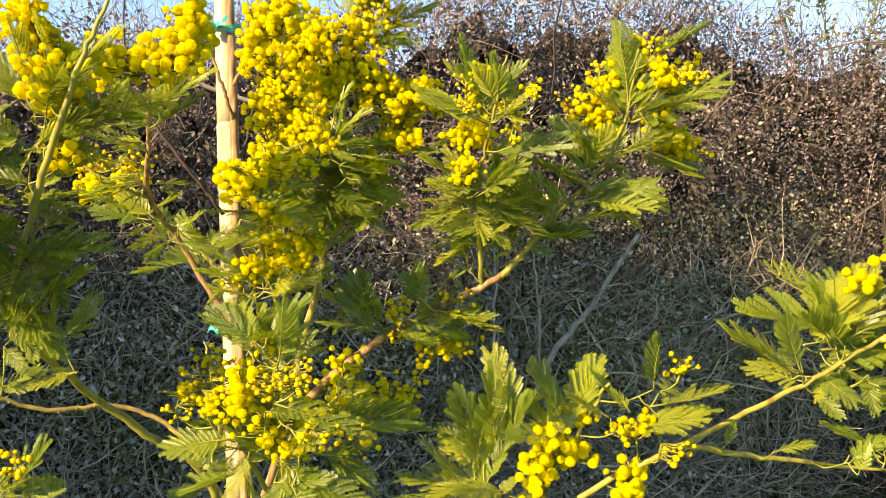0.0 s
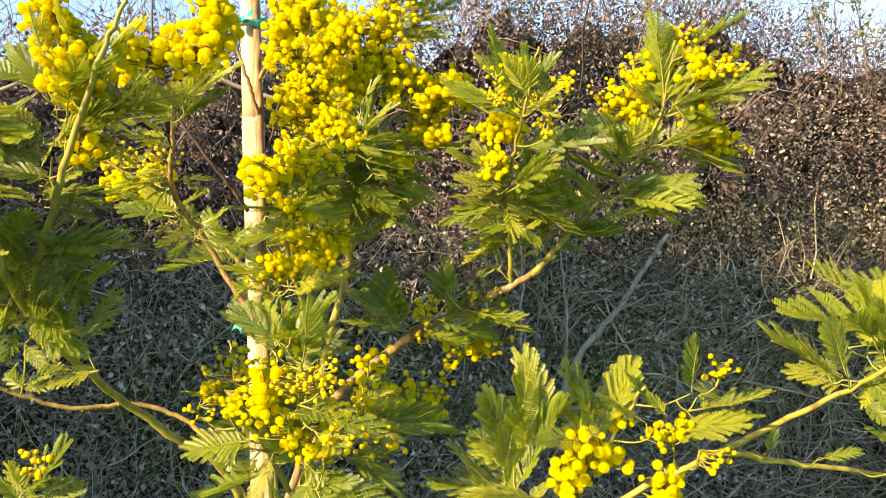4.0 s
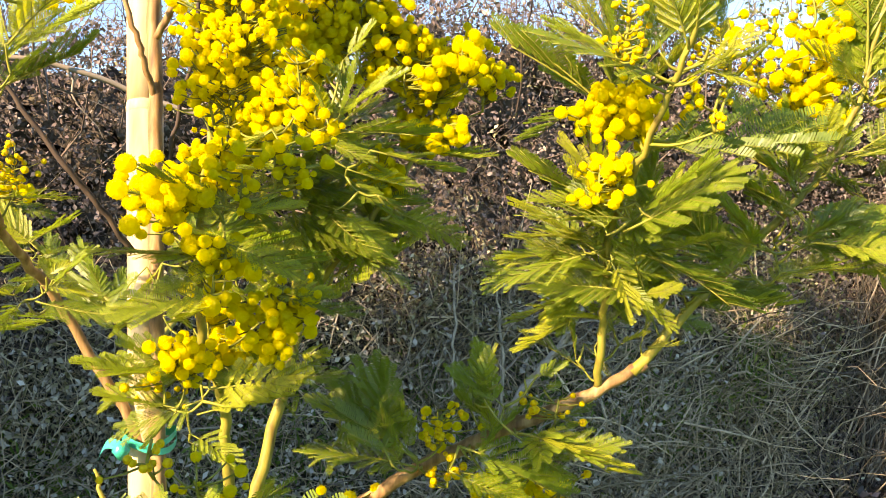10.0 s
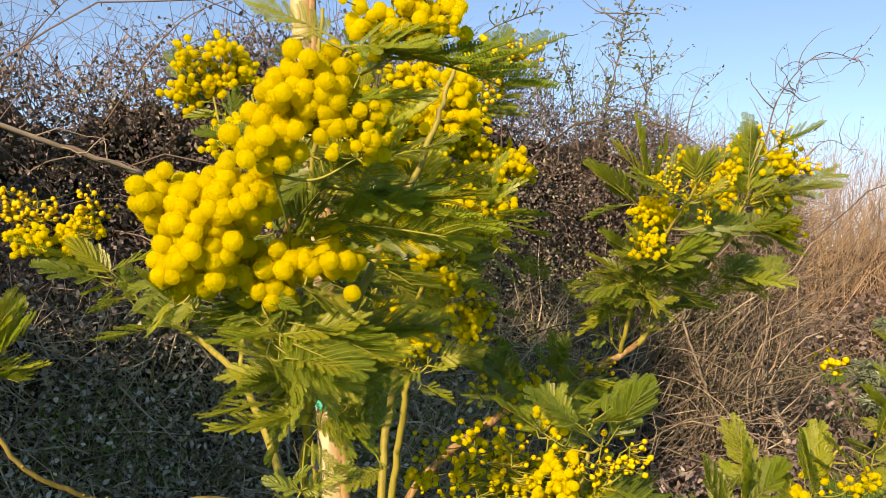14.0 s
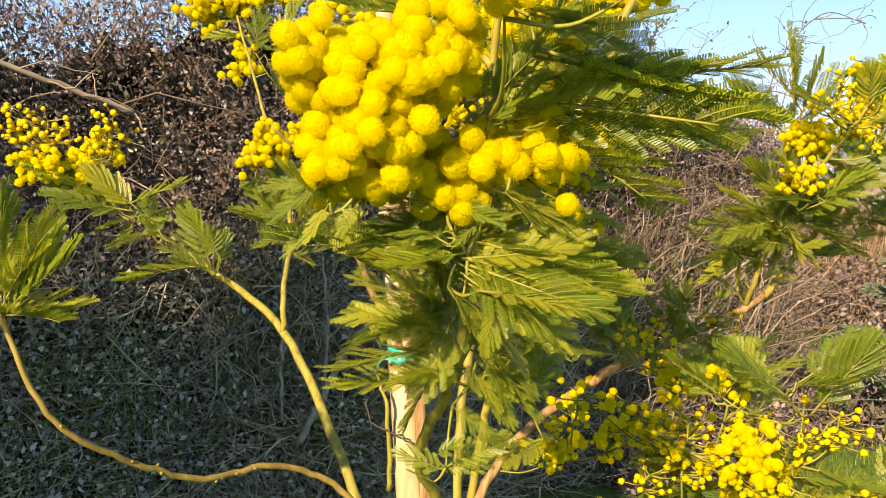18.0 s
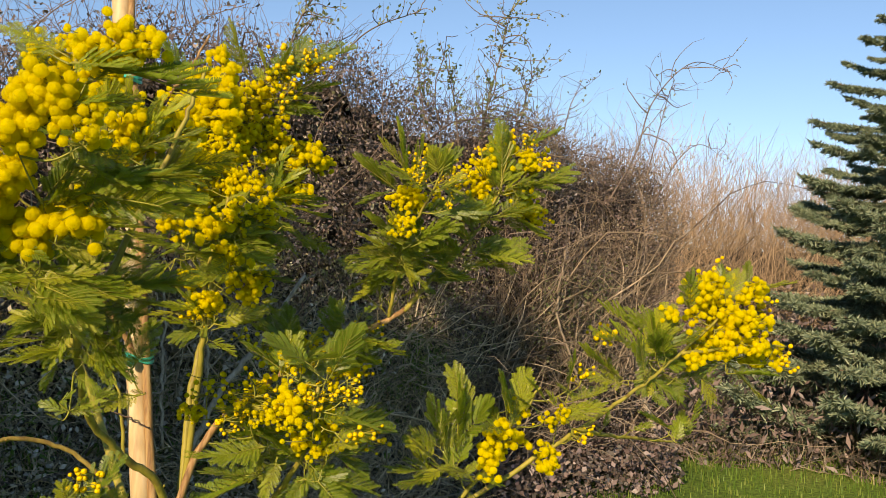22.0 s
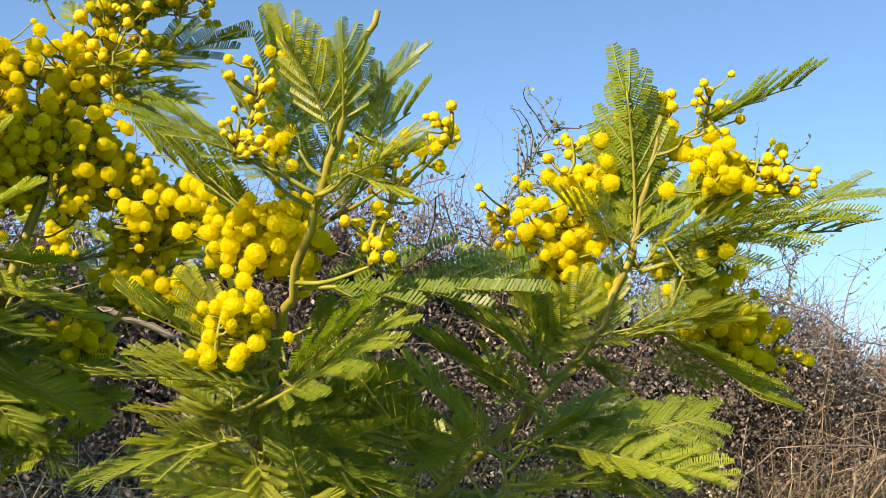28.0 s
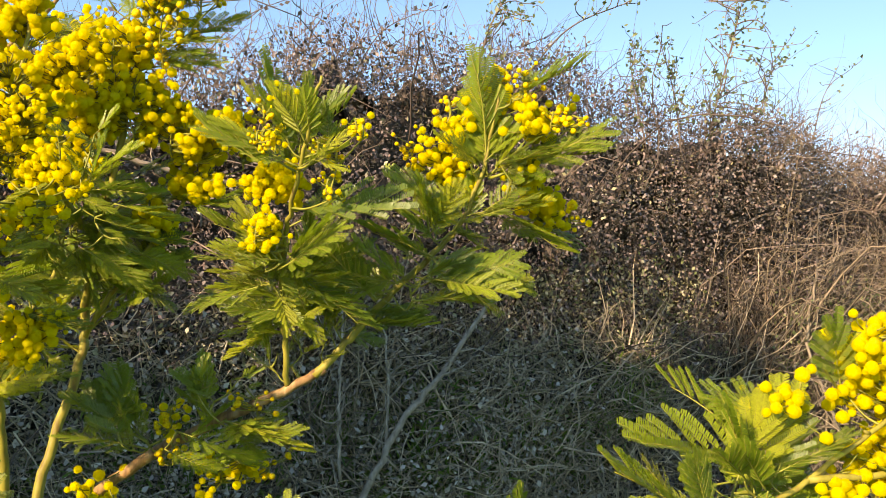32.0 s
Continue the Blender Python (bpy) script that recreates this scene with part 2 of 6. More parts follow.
def mesh_of(name, verts, faces, mat, smooth=True):
    me = bpy.data.meshes.new(name)
    verts = np.asarray(verts, dtype=np.float32).reshape(-1, 3)
    faces = np.asarray(faces, dtype=np.int32)
    k = faces.shape[1]
    me.vertices.add(len(verts))
    me.vertices.foreach_set("co", verts.ravel())
    me.loops.add(faces.size)
    me.loops.foreach_set("vertex_index", faces.ravel())
    me.polygons.add(len(faces))
    me.polygons.foreach_set("loop_start", np.arange(0, faces.size, k, dtype=np.int32))
    if smooth:
        me.polygons.foreach_set("use_smooth", np.ones(len(faces), dtype=bool))
    me.materials.append(mat)
    me.update(calc_edges=True)
    return me


def part(name, data, parent, label="", kind=""):
    ob = new(name, data)
    ob.parent = parent
    return tagged(ob, label, kind=kind)


class Heap:
    """Gathers quads into one mesh."""

    def __init__(self):
        self.v, self.f, self.n = [], [], 0

    def add(self, v, f):
        v = np.asarray(v, dtype=np.float32).reshape(-1, 3)
        self.v.append(v)
        self.f.append(np.asarray(f, dtype=np.int32).reshape(-1, 4) + self.n)
        self.n += len(v)

    def mesh(self, name, mat, smooth=True):
        return mesh_of(name, np.concatenate(self.v), np.concatenate(self.f), mat, smooth)


def smooth_line(points, steps):
    """A Catmull-Rom line through a few points."""
    p = np.asarray(points, dtype=float)
    p = np.vstack([2 * p[0] - p[1], p, 2 * p[-1] - p[-2]])
    out = []
    for i in range(1, len(p) - 2):
        for u in np.linspace(0, 1, steps, endpoint=False):
            a, b, c, d = p[i - 1], p[i], p[i + 1], p[i + 2]
            out.append(0.5 * (2 * b + (c - a) * u + (2 * a - 5 * b + 4 * c - d) * u * u + (3 * b - a - 3 * c + d) * u ** 3))
    out.append(p[-2])
    return np.array(out)


def tube(line, radii, sides=6):
    """A tapering tube along a line, closed by small caps."""
    line = np.asarray(line, dtype=float)
    n = len(line)
    r = np.interp(np.linspace(0, 1, n), np.linspace(0, 1, len(radii)), radii)
    tan = np.gradient(line, axis=0)
    tan /= np.linalg.norm(tan, axis=1)[:, None] + 1e-9
    ref = np.array([0.31, 0.87, 0.38])
    a = np.cross(tan, ref)
    a /= np.linalg.norm(a, axis=1)[:, None] + 1e-9
    b = np.cross(tan, a)
    ang = np.arange(sides) * 2 * math.pi / sides
    v = line[:, None] + r[:, None, None] * (np.cos(ang)[None, :, None] * a[:, None] + np.sin(ang)[None, :, None] * b[:, None])
    v = v.reshape(-1, 3)
    i, j = np.meshgrid(np.arange(n - 1), np.arange(sides), indexing="ij")
    k = (j + 1) % sides
    f = np.stack([i * sides + j, i * sides + k, (i + 1) * sides + k, (i + 1) * sides + j], -1).reshape(-1, 4)
    v = np.vstack([v, line[0], line[-1]])
    caps = []
    for j in range(0, sides, 2):
        caps.append((len(v) - 2, (j + 2) % sides, (j + 1) % sides, j))
        o = (n - 1) * sides
        caps.append((len(v) - 1, o + j, o + (j + 1) % sides, o + (j + 2) % sides))
    return v, np.vstack([f, np.array(caps)])


def strands(lines, radii, sides=3):
    """Many thin stems at once. lines: (count, steps, 3); radii: (count, steps)."""
    c, s, _ = lines.shape
    tan = np.gradient(lines, axis=1)
    tan /= np.linalg.norm(tan, axis=2)[..., None] + 1e-9
    a = np.cross(tan, np.array([0.36, 0.8, 0.48]))
    a /= np.linalg.norm(a, axis=2)[..., None] + 1e-9
    b = np.cross(tan, a)
    ang = np.arange(sides) * 2 * math.pi / sides
    v = lines[:, :, None] + radii[:, :, None, None] * (np.cos(ang)[None, None, :, None] * a[:, :, None] + np.sin(ang)[None, None, :, None] * b[:, :, None])
    o, i, j = np.meshgrid(np.arange(c) * s * sides, np.arange(s - 1), np.arange(sides), indexing="ij")
    k = (j + 1) % sides
    f = np.stack([o + i * sides + j, o + i * sides + k, o + (i + 1) * sides + k, o + (i + 1) * sides + j], -1)
    return v.reshape(-1, 3), f.reshape(-1, 4)


def unit(v):
    return v / (np.linalg.norm(v, axis=-1)[..., None] + 1e-9)


def leaf_cards(p, size, rise=0.35, narrow=0.55):
    """Small leaves at the points p, each one a folded four-cornered blade turned at random."""
    n = len(p)
    d = unit(rng.normal(size=(n, 3)) + np.array([0, -0.35, rise]))
    w = unit(np.cross(d, unit(rng.normal(size=(n, 3)))))
    up = np.cross(w, d)
    s = size[:, None]
    a, c = p, p + d * s
    m = p + d * s * 0.45
    l = m + w * s * narrow * 0.5 + up * s * 0.10
    r = m - w * s * narrow * 0.5 + up * s * 0.10
    v = np.stack([a, r, c, l], 1).reshape(-1, 3)
    return v, (np.arange(n)[:, None] * 4 + np.arange(4)[None]).reshape(-1, 4)


# ---- setting ----
xs = np.concatenate([np.linspace(-400, -14, 14), np.linspace(-12, 16, 57), np.linspace(18, 400, 14)])
ys = np.concatenate([np.linspace(-400, -10, 14), np.linspace(-8, 20, 57), np.linspace(22, 400, 14)])
gx, gy = np.meshgrid(xs, ys, indexing="ij")
gz = 0.02 * np.sin(gx * 1.3) * np.cos(gy * 1.1) * np.exp(-(gx ** 2 + gy ** 2) / 900)
gi, gj = np.meshgrid(np.arange(len(xs) - 1), np.arange(len(ys) - 1), indexing="ij")
q = gi * len(ys) + gj
ground = new("ground", mesh_of("ground", np.stack([gx, gy, gz], -1), np.stack([q, q + len(ys), q + len(ys) + 1, q + 1], -1).reshape(-1, 4), M_LAWN))
tagged(ground, "mown green lawn with yellowish patches", "ground", kind="structure")

n = 26000
bx, by = rng.uniform(2.6, 9.5, n), rng.uniform(2.0, 8.0, n)
bh, ba, bl = rng.uniform(0.02, 0.055, n), rng.uniform(0, 6.283, n), rng.uniform(0, 0.03, n)
bw = 0.004 + 0.003 * rng.random(n)
b0 = np.stack([bx, by, np.full(n, -0.03)], -1)
side = np.stack([np.cos(ba), np.sin(ba), np.zeros(n)], -1) * bw[:, None]
tip = b0 + np.stack([-np.sin(ba) * bl, np.cos(ba) * bl, bh + 0.04], -1)
gv = np.stack([b0 - side, b0 + side, tip + side * 0.2, tip - side * 0.2], 1).reshape(-1, 3)
grass = new("grass", mesh_of("grass", gv, np.arange(n * 4).reshape(-1, 4), M_GRASS))
tagged(grass, "short green grass blades of the lawn", "grass", kind="stuff")


# ---- hedge ----
HX = np.array([-4.2, -1.5, -0.8, -0.3, 0.3, 0.7, 1.1, 1.5, 2.2, 2.8, 3.4, 3.9, 4.15])
HZ = np.array([2.10, 2.10, 2.10, 2.22, 2.34, 2.42, 2.42, 2.30, 2.22, 2.14, 2.08, 2.02, 1.75])


def hedge_top(x):
    return np.interp(x, HX, HZ) + 0.05 * np.sin(x * 5.1 + 1) + 0.035 * np.sin(x * 11.7)


def hedge_front(x, z):
    return (3.60 + 0.30 * x + 0.10 * np.sin(1.9 * x + 0.6) * np.cos(1.7 * z + x) + 0.06 * np.sin(5.3 * x + 2.2 * z)
            + 0.05 * np.cos(7.1 * z - 2.0 * x) + 0.10 * np.clip(z - 1.2, 0, 2) ** 2 + 0.12 * np.clip(z - 0.2, 0, 1))


hedge = tagged(new("bramble_hedge"), "tall tangled hedge of brambles, dark and purplish leaves over bare grey stems", "hedge", kind="stuff")
# a solid dark sheet stands in for the shaded twigs deep inside
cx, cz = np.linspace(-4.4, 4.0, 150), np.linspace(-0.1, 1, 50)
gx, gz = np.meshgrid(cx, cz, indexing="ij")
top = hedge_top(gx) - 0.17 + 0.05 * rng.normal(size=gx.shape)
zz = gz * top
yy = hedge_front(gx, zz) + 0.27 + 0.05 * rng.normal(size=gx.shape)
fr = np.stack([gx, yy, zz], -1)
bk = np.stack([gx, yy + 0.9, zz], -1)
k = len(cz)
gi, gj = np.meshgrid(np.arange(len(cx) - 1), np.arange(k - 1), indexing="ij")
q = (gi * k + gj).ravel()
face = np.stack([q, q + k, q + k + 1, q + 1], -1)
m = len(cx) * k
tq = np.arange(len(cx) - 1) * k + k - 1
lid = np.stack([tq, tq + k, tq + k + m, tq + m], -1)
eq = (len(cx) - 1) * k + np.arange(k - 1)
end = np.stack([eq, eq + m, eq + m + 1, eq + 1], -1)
part("inside", mesh_of("inside", np.concatenate([fr.reshape(-1, 3), bk.reshape(-1, 3)]), np.concatenate([face, face[:, ::-1] + m, lid, end]), M_CORE), hedge, "dark sheet standing in for the hedge's shaded inside", "stuff")


def spots(n, x0, x1, z0, z1, deep):
    """Random places in the hedge's outer layer."""
    x = rng.uniform(x0, x1, n)
    z = z0 + (np.minimum(hedge_top(x), z1) - z0) * rng.random(n)
    return np.stack([x, hedge_front(x, z) + np.abs(rng.normal(size=n)) * deep - 0.03, z], -1)


def crest(n, x0, x1, over):
    """Random places on the hedge's uneven top."""
    x = rng.uniform(x0, x1, n)
    d = rng.random(n) * 0.8
    h = hedge_top(x) - 0.20 + over * rng.random(n) ** 1.8 - 0.1 * (d - 0.3) ** 2
    return np.stack([x, hedge_front(x, h) + d, h], -1)


def tufts(p, spread, times):
    """Leaves sit in small bunches, not evenly."""
    return (p[:, None] + rng.normal(size=(len(p), times, 3)) * spread).reshape(-1, 3)


def leaf_part(name, p, low, high, mat, label, rise=0.35, narrow=0.6):
    v, f = leaf_cards(p, rng.uniform(low, high, len(p)), rise, narrow)
    part(name, mesh_of(name, v, f, mat, False), hedge, label, "stuff")


leaf_part("bramble_leaves", np.concatenate([
    tufts(spots(12000, -4.2, 2.2, 1.05, 3, 0.09), 0.04, 5), tufts(spots(3000, -4.2, 0.25, 0.0, 1.3, 0.10), 0.04, 4), tufts(spots(4600, 2.0, 4.15, 0.9, 3, 0.11), 0.04, 5),
    tufts(crest(3600, -4.2, 4.1, 0.34), 0.03, 5), tufts(spots(2400, 0.0, 2.2, 0.0, 1.3, 0.10), 0.04, 4), tufts(spots(3800, 1.8, 4.15, 0.0, 1.1, 0.08), 0.04, 4)]), 0.011, 0.028, M_BRAMBLE, "small dark purplish bramble leaves")
leaf_part("green_leaves", np.concatenate([
    tufts(spots(4600, 0.0, 2.2, 0.0, 1.4, 0.10), 0.05, 5), tufts(spots(1200, -4.2, -2.2, 0.0, 1.25, 0.10), 0.05, 4), tufts(spots(5200, -2.2, 0.4, 0.0, 1.3, 0.08), 0.05, 5), tufts(spots(500, -1.0, 2.2, 1.3, 3, 0.10), 0.04, 4),
    tufts(spots(300, 2.3, 3.2, 0.3, 1.1, 0.10), 0.05, 5)]), 0.010, 0.028, M_IVY, "small dull green leaves in the shade, colour lightened to lift it")
leaf_part("dry_leaves", np.concatenate([
    tufts(spots(1100, 2.4, 4.1, 0.1, 3, 0.13), 0.05, 5), tufts(spots(420, -4.2, 2.0, 0.1, 3, 0.10), 0.05, 3)]), 0.012, 0.030, M_DRYLEAF, "withered tan leaves")


# second batch of pale leaves stands in for missing light on the foot
leaf_part("pale_leaves", tufts(np.concatenate([spots(1500, -2.4, 1.3, 0.1, 1.25, 0.04), spots(1500, -1.5, 1.4, 0.10, 0.95, 0.04)]) - [0, 0.05, 0], 0.05, 3), 0.016, 0.036, M_PALELEAF, "pale undersides of bramble leaves, more of them to lift the shade")
# low growth in a dark leaf colour that paints the hedge's own shade
foot = np.stack([rng.uniform(2.1, 3.9, 5000), np.zeros(5000), 0.26 * rng.random(5000) ** 1.3], -1)
foot[:, 1] = hedge_front(foot[:, 0], 0.1) - 0.55 * rng.random(5000) ** 1.3 * np.interp(foot[:, 0], [2.1, 2.6, 3.4, 3.9], [0.5, 1, 1, 0.3])
leaf_part("low_leaves", foot, 0.02, 0.06, M_BRAMBLE, "low brambles at the hedge's foot, coloured dark for its shade")
leaf_part("fresh_leaves", tufts(np.concatenate([spots(330, 2.5, 3.3, 0.55, 1.35, 0.03), spots(160, 0.9, 2.2, 0.6, 1.5, 0.03)]) - [0, 0.05, 0], 0.05, 6), 0.012, 0.028, M_SHOOTLEAF, "small fresh green leaves on the outer twigs")
GREENS = np.array([(0.55, 0.75), (0.75, 0.6), (1.0, 0.7), (1.25, 0.55), (0.35, 0.45), (-0.3, 0.55), (-0.55, 0.75), (-0.8, 0.5), (-1.1, 0.6), (1.6, 0.8), (0.1, 0.7)])
gx = np.concatenate([rng.normal(x, 0.14, 110) for x, z in GREENS])
gz = np.concatenate([np.abs(rng.normal(z, 0.12, 110)) for x, z in GREENS])
leaf_part("grass_tufts", tufts(np.stack([gx, hedge_front(gx, gz) - 0.05 + 0.06 * rng.random(len(gx)), gz], -1), 0.03, 4), 0.03, 0.075, M_GRASS, "fresh green weeds growing through the hedge's foot", 0.9, 0.16)


def stems(p, length, way, wild, droop, r0, r1, steps=7):
    """Thin crooked stems that start at p, run along way with some wildness and bend down."""
    n = len(p)
    d = unit(np.asarray(way, float)[None] + wild * rng.normal(size=(n, 3)))
    step = (length / (steps - 1))[:, None]
    line, cur = [p], p.copy()
    for i in range(steps - 1):
        d = unit(d + 0.30 * rng.normal(size=(n, 3)) + np.array([0, 0, -droop]))
        cur = cur + d * step
        line.append(cur)
    lines = np.stack(line, 1)
    base = rng.uniform(0.6, 1.4, n)[:, None]
    return lines, base * np.linspace(r0, r1, steps)[None]


def stem_part(name, sets, mat, label, owner=None):
    heap = Heap()
    for lines, radii in sets:
        heap.add(*strands(lines, radii))
    return part(name, heap.mesh(name, mat), owner or hedge, label, "stuff")


u = rng.uniform
stem_part("briar_stems", [
    stems(spots(2600, -4.2, 4.1, 0.1, 3, 0.12), u(0.15, 0.5, 2600), (0, -0.15, 0.35), 0.8, 0.06, 0.0022, 0.0008),
    stems(crest(2800, -4.2, 4.1, 0.32), u(0.12, 0.42, 2800), (0.1, 0, 0.9), 0.55, 0.03, 0.0020, 0.0006),
    stems(crest(420, -4.2, 4.0, 0.25), u(0.35, 0.75, 420), (0.15, 0, 1.0), 0.40, 0.06, 0.0022, 0.0006),
    stems(spots(130, -4.2, 4.0, 0.1, 1.9, 0.04), u(0.7, 1.5, 130), (0.2, -0.12, 0.8), 0.5, 0.16, 0.0042, 0.0015, 9)], M_BRIAR, "brown arching bramble stems")
# pale stems kept to the foot, where their lightened colour lifts the shade
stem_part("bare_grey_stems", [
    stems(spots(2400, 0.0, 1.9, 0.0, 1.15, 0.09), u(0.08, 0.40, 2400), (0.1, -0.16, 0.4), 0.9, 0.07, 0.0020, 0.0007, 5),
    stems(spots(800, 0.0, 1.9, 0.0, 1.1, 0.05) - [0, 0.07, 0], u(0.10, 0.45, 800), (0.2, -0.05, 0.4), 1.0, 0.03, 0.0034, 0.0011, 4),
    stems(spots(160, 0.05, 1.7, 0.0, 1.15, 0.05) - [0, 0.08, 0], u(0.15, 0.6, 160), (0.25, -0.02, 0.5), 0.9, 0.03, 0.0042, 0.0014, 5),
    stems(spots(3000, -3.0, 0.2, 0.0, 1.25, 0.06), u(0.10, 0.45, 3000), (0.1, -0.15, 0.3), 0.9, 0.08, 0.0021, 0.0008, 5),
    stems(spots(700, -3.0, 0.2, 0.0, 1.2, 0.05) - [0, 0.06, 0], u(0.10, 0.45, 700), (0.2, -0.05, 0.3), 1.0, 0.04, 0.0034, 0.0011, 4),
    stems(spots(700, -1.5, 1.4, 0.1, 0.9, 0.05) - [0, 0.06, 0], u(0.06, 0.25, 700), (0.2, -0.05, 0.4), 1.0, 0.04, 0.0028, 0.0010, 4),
    stems(spots(130, 0.0, 2.4, 0.0, 0.7, 0.06), u(0.5, 1.0, 130), (0.25, -0.1, 0.9), 0.4, 0.05, 0.0042, 0.0016, 8)], M_GREYTWIG, "grey-green bare stems with lichen, lightened to lift the shade")
stem_part("dry_stems", [
    stems(spots(1100, 2.3, 4.1, 0.45, 1.35, 0.10), u(0.2, 0.6, 1100), (0.05, -0.1, 1.0), 0.38, 0.03, 0.0022, 0.0008),
    stems(spots(500, 2.3, 4.1, 1.2, 3, 0.12), u(0.2, 0.5, 500), (0.1, -0.1, 0.7), 0.7, 0.05, 0.0020, 0.0008),
    stems(spots(420, 2.0, 3.0, 0.0, 0.9, 0.05), u(0.4, 1.0, 420), (0.0, -0.1, 1.0), 0.25, 0.03, 0.0030, 0.0012, 8),
    stems(spots(120, 2.2, 3.9, 0.1, 1.0, 0.02) - [0, 0.05, 0], u(0.6, 1.4, 120), (0.15, -0.1, 1.0), 0.40, 0.06, 0.0060, 0.002, 8)], M_STRAW, "pale dry stems in the sun")


def shoot(line, r, leaves, label, mat=M_BRIAR, leafmat=M_SHOOTLEAF, size=0.026, twigs=10, reach=0.22):
    """A long shoot that stands out of the hedge, with side twigs and a few small leaves."""
    ob = tagged(new("briar_shoot"), label, "shoot", "shoots above the hedge")
    s = smooth_line(line, 8)
    heap = Heap()
    heap.add(*tube(s, (r, r * 0.35), 5))
    k = rng.integers(3, len(s), twigs)
    lines, radii = stems(s[k], rng.uniform(0.3, 1.0, twigs) * reach, (0.15, 0, 0.7), 0.6, 0.03, r * 0.5, r * 0.2)
    part("stem", heap.mesh("stem", mat), ob)
    for i in range(twigs):
        part("twig", mesh_of("twig", *strands(lines[i:i + 1], radii[i:i + 1], 4), mat), ob)
    if leaves:
        pts = np.concatenate([lines.reshape(-1, 3), s[2:]])
        p = tufts(pts[rng.integers(0, len(pts), leaves)], 0.012, 1)
        v, f = leaf_cards(p, rng.uniform(size * 0.6, size * 1.2, len(p)), 0.4, 0.6)
        part("leaf", mesh_of("leaf", v, f, leafmat, False), ob, kind="stuff")


shoot([(2.05, 4.35, 2.0), (2.12, 4.38, 2.3), (2.2, 4.40, 2.6), (2.27, 4.43, 2.86)], 0.006, 520, "upright leafy green shoot above the hedge", twigs=44, reach=0.42)
shoot([(2.3, 4.45, 1.95), (2.42, 4.5, 2.25), (2.5, 4.52, 2.55)], 0.005, 300, "bushy leafy shoot above the hedge", twigs=30, reach=0.34)
shoot([(1.7, 4.25, 2.0), (1.62, 4.25, 2.3), (1.6, 4.28, 2.5)], 0.004, 200, "bushy leafy shoot above the hedge", twigs=24, reach=0.30)
shoot([(1.9, 4.3, 2.0), (1.85, 4.3, 2.3), (1.75, 4.3, 2.6)], 0.005, 200, "thin leafy shoot above the hedge", twigs=18)
shoot([(0.9, 4.0, 2.1), (1.2, 4.1, 2.5), (1.5, 4.2, 2.68), (1.62, 4.25, 2.72)], 0.005, 60, "arching bramble shoot with small leaves")
shoot([(0.75, 4.0, 2.1), (0.85, 4.02, 2.5), (1.05, 4.06, 2.86)], 0.006, 340, "leafy bramble shoot above the hedge", twigs=30, reach=0.32)
shoot([(3.3, 4.75, 1.8), (3.55, 4.8, 2.15), (3.75, 4.88, 2.55), (4.2, 5.0, 2.9), (4.75, 5.15, 2.92)], 0.007, 60, "bare reddish rose shoot arching into the sky", twigs=26, reach=0.45)
shoot([(3.6, 4.8, 1.8), (3.75, 4.85, 2.2), (3.9, 4.9, 2.6), (4.0, 4.95, 2.75)], 0.005, 10, "bare thorny rose shoot", twigs=20, reach=0.35)
shoot([(3.8, 4.9, 1.8), (4.1, 5.0, 2.15), (4.35, 5.03, 2.3), (4.7, 5.1, 2.2)], 0.005, 12, "bare thorny rose shoot bending over", twigs=18, reach=0.3)
shoot([(2.7, 4.5, 1.9), (2.85, 4.6, 2.4), (3.05, 4.65, 2.58)], 0.004, 20, "bare thin shoot above the hedge")
shoot([(-0.9, 3.6, 1.9), (-0.75, 3.6, 2.2), (-0.6, 3.6, 2.4)], 0.004, 50, "dark leafy bramble shoot above the hedge", leafmat=M_BRAMBLE)
shoot([(-0.5, 3.6, 1.9), (-0.25, 3.6, 2.3), (0.05, 3.7, 2.5)], 0.004, 60, "dark leafy bramble shoot above the hedge", leafmat=M_BRAMBLE)
shoot([(0.2, 3.8, 2.1), (0.35, 3.9, 2.4), (0.6, 3.95, 2.55)], 0.004, 50, "dark leafy bramble shoot above the hedge", leafmat=M_BRAMBLE)


def dead_branch(line, radii, label, mat=M_DEADWOOD):
    ob = tagged(new("dead_branch"), label, "branch", "dead branches in the hedge")
    s = smooth_line(line, 10)
    s = s + rng.normal(size=s.shape) * 0.004
    heap = Heap()
    heap.add(*tube(s, radii, 8))
    k = rng.integers(4, len(s), 9)
    part("branch", heap.mesh("branch", mat), ob)
    lines, radii = stems(s[k], rng.uniform(0.1, 0.3, 9), (0.2, -0.1, 0.6), 0.6, 0.03, 0.004, 0.0015)
    for i in range(9):
        part("twig", mesh_of("twig", *strands(lines[i:i + 1], radii[i:i + 1], 4), mat), ob)


dead_branch([(0.30, 3.56, 0.5), (0.44, 3.57, 0.79), (0.63, 3.6, 1.03), (0.81, 3.60, 1.31)], (0.0145, 0.013, 0.008), "thick grey broken branch leaning in the hedge")
dead_branch([(-1.75, 3.0, 1.80), (-1.2, 3.15, 1.95), (-0.75, 3.30, 1.83), (-0.36, 3.40, 1.72)], (0.007, 0.011), "pale bare branch lying across the hedge", M_STRAW)
dead_branch([(0.22, 3.55, 0.6), (0.21, 3.55, 0.95), (0.22, 3.62, 1.3)], (0.007, 0.005), "upright mossy stem in the hedge")
dead_branch([(0.40, 3.6, 0.7), (0.40, 3.6, 1.0), (0.36, 3.66, 1.35)], (0.007, 0.004), "upright mossy stem in the hedge")
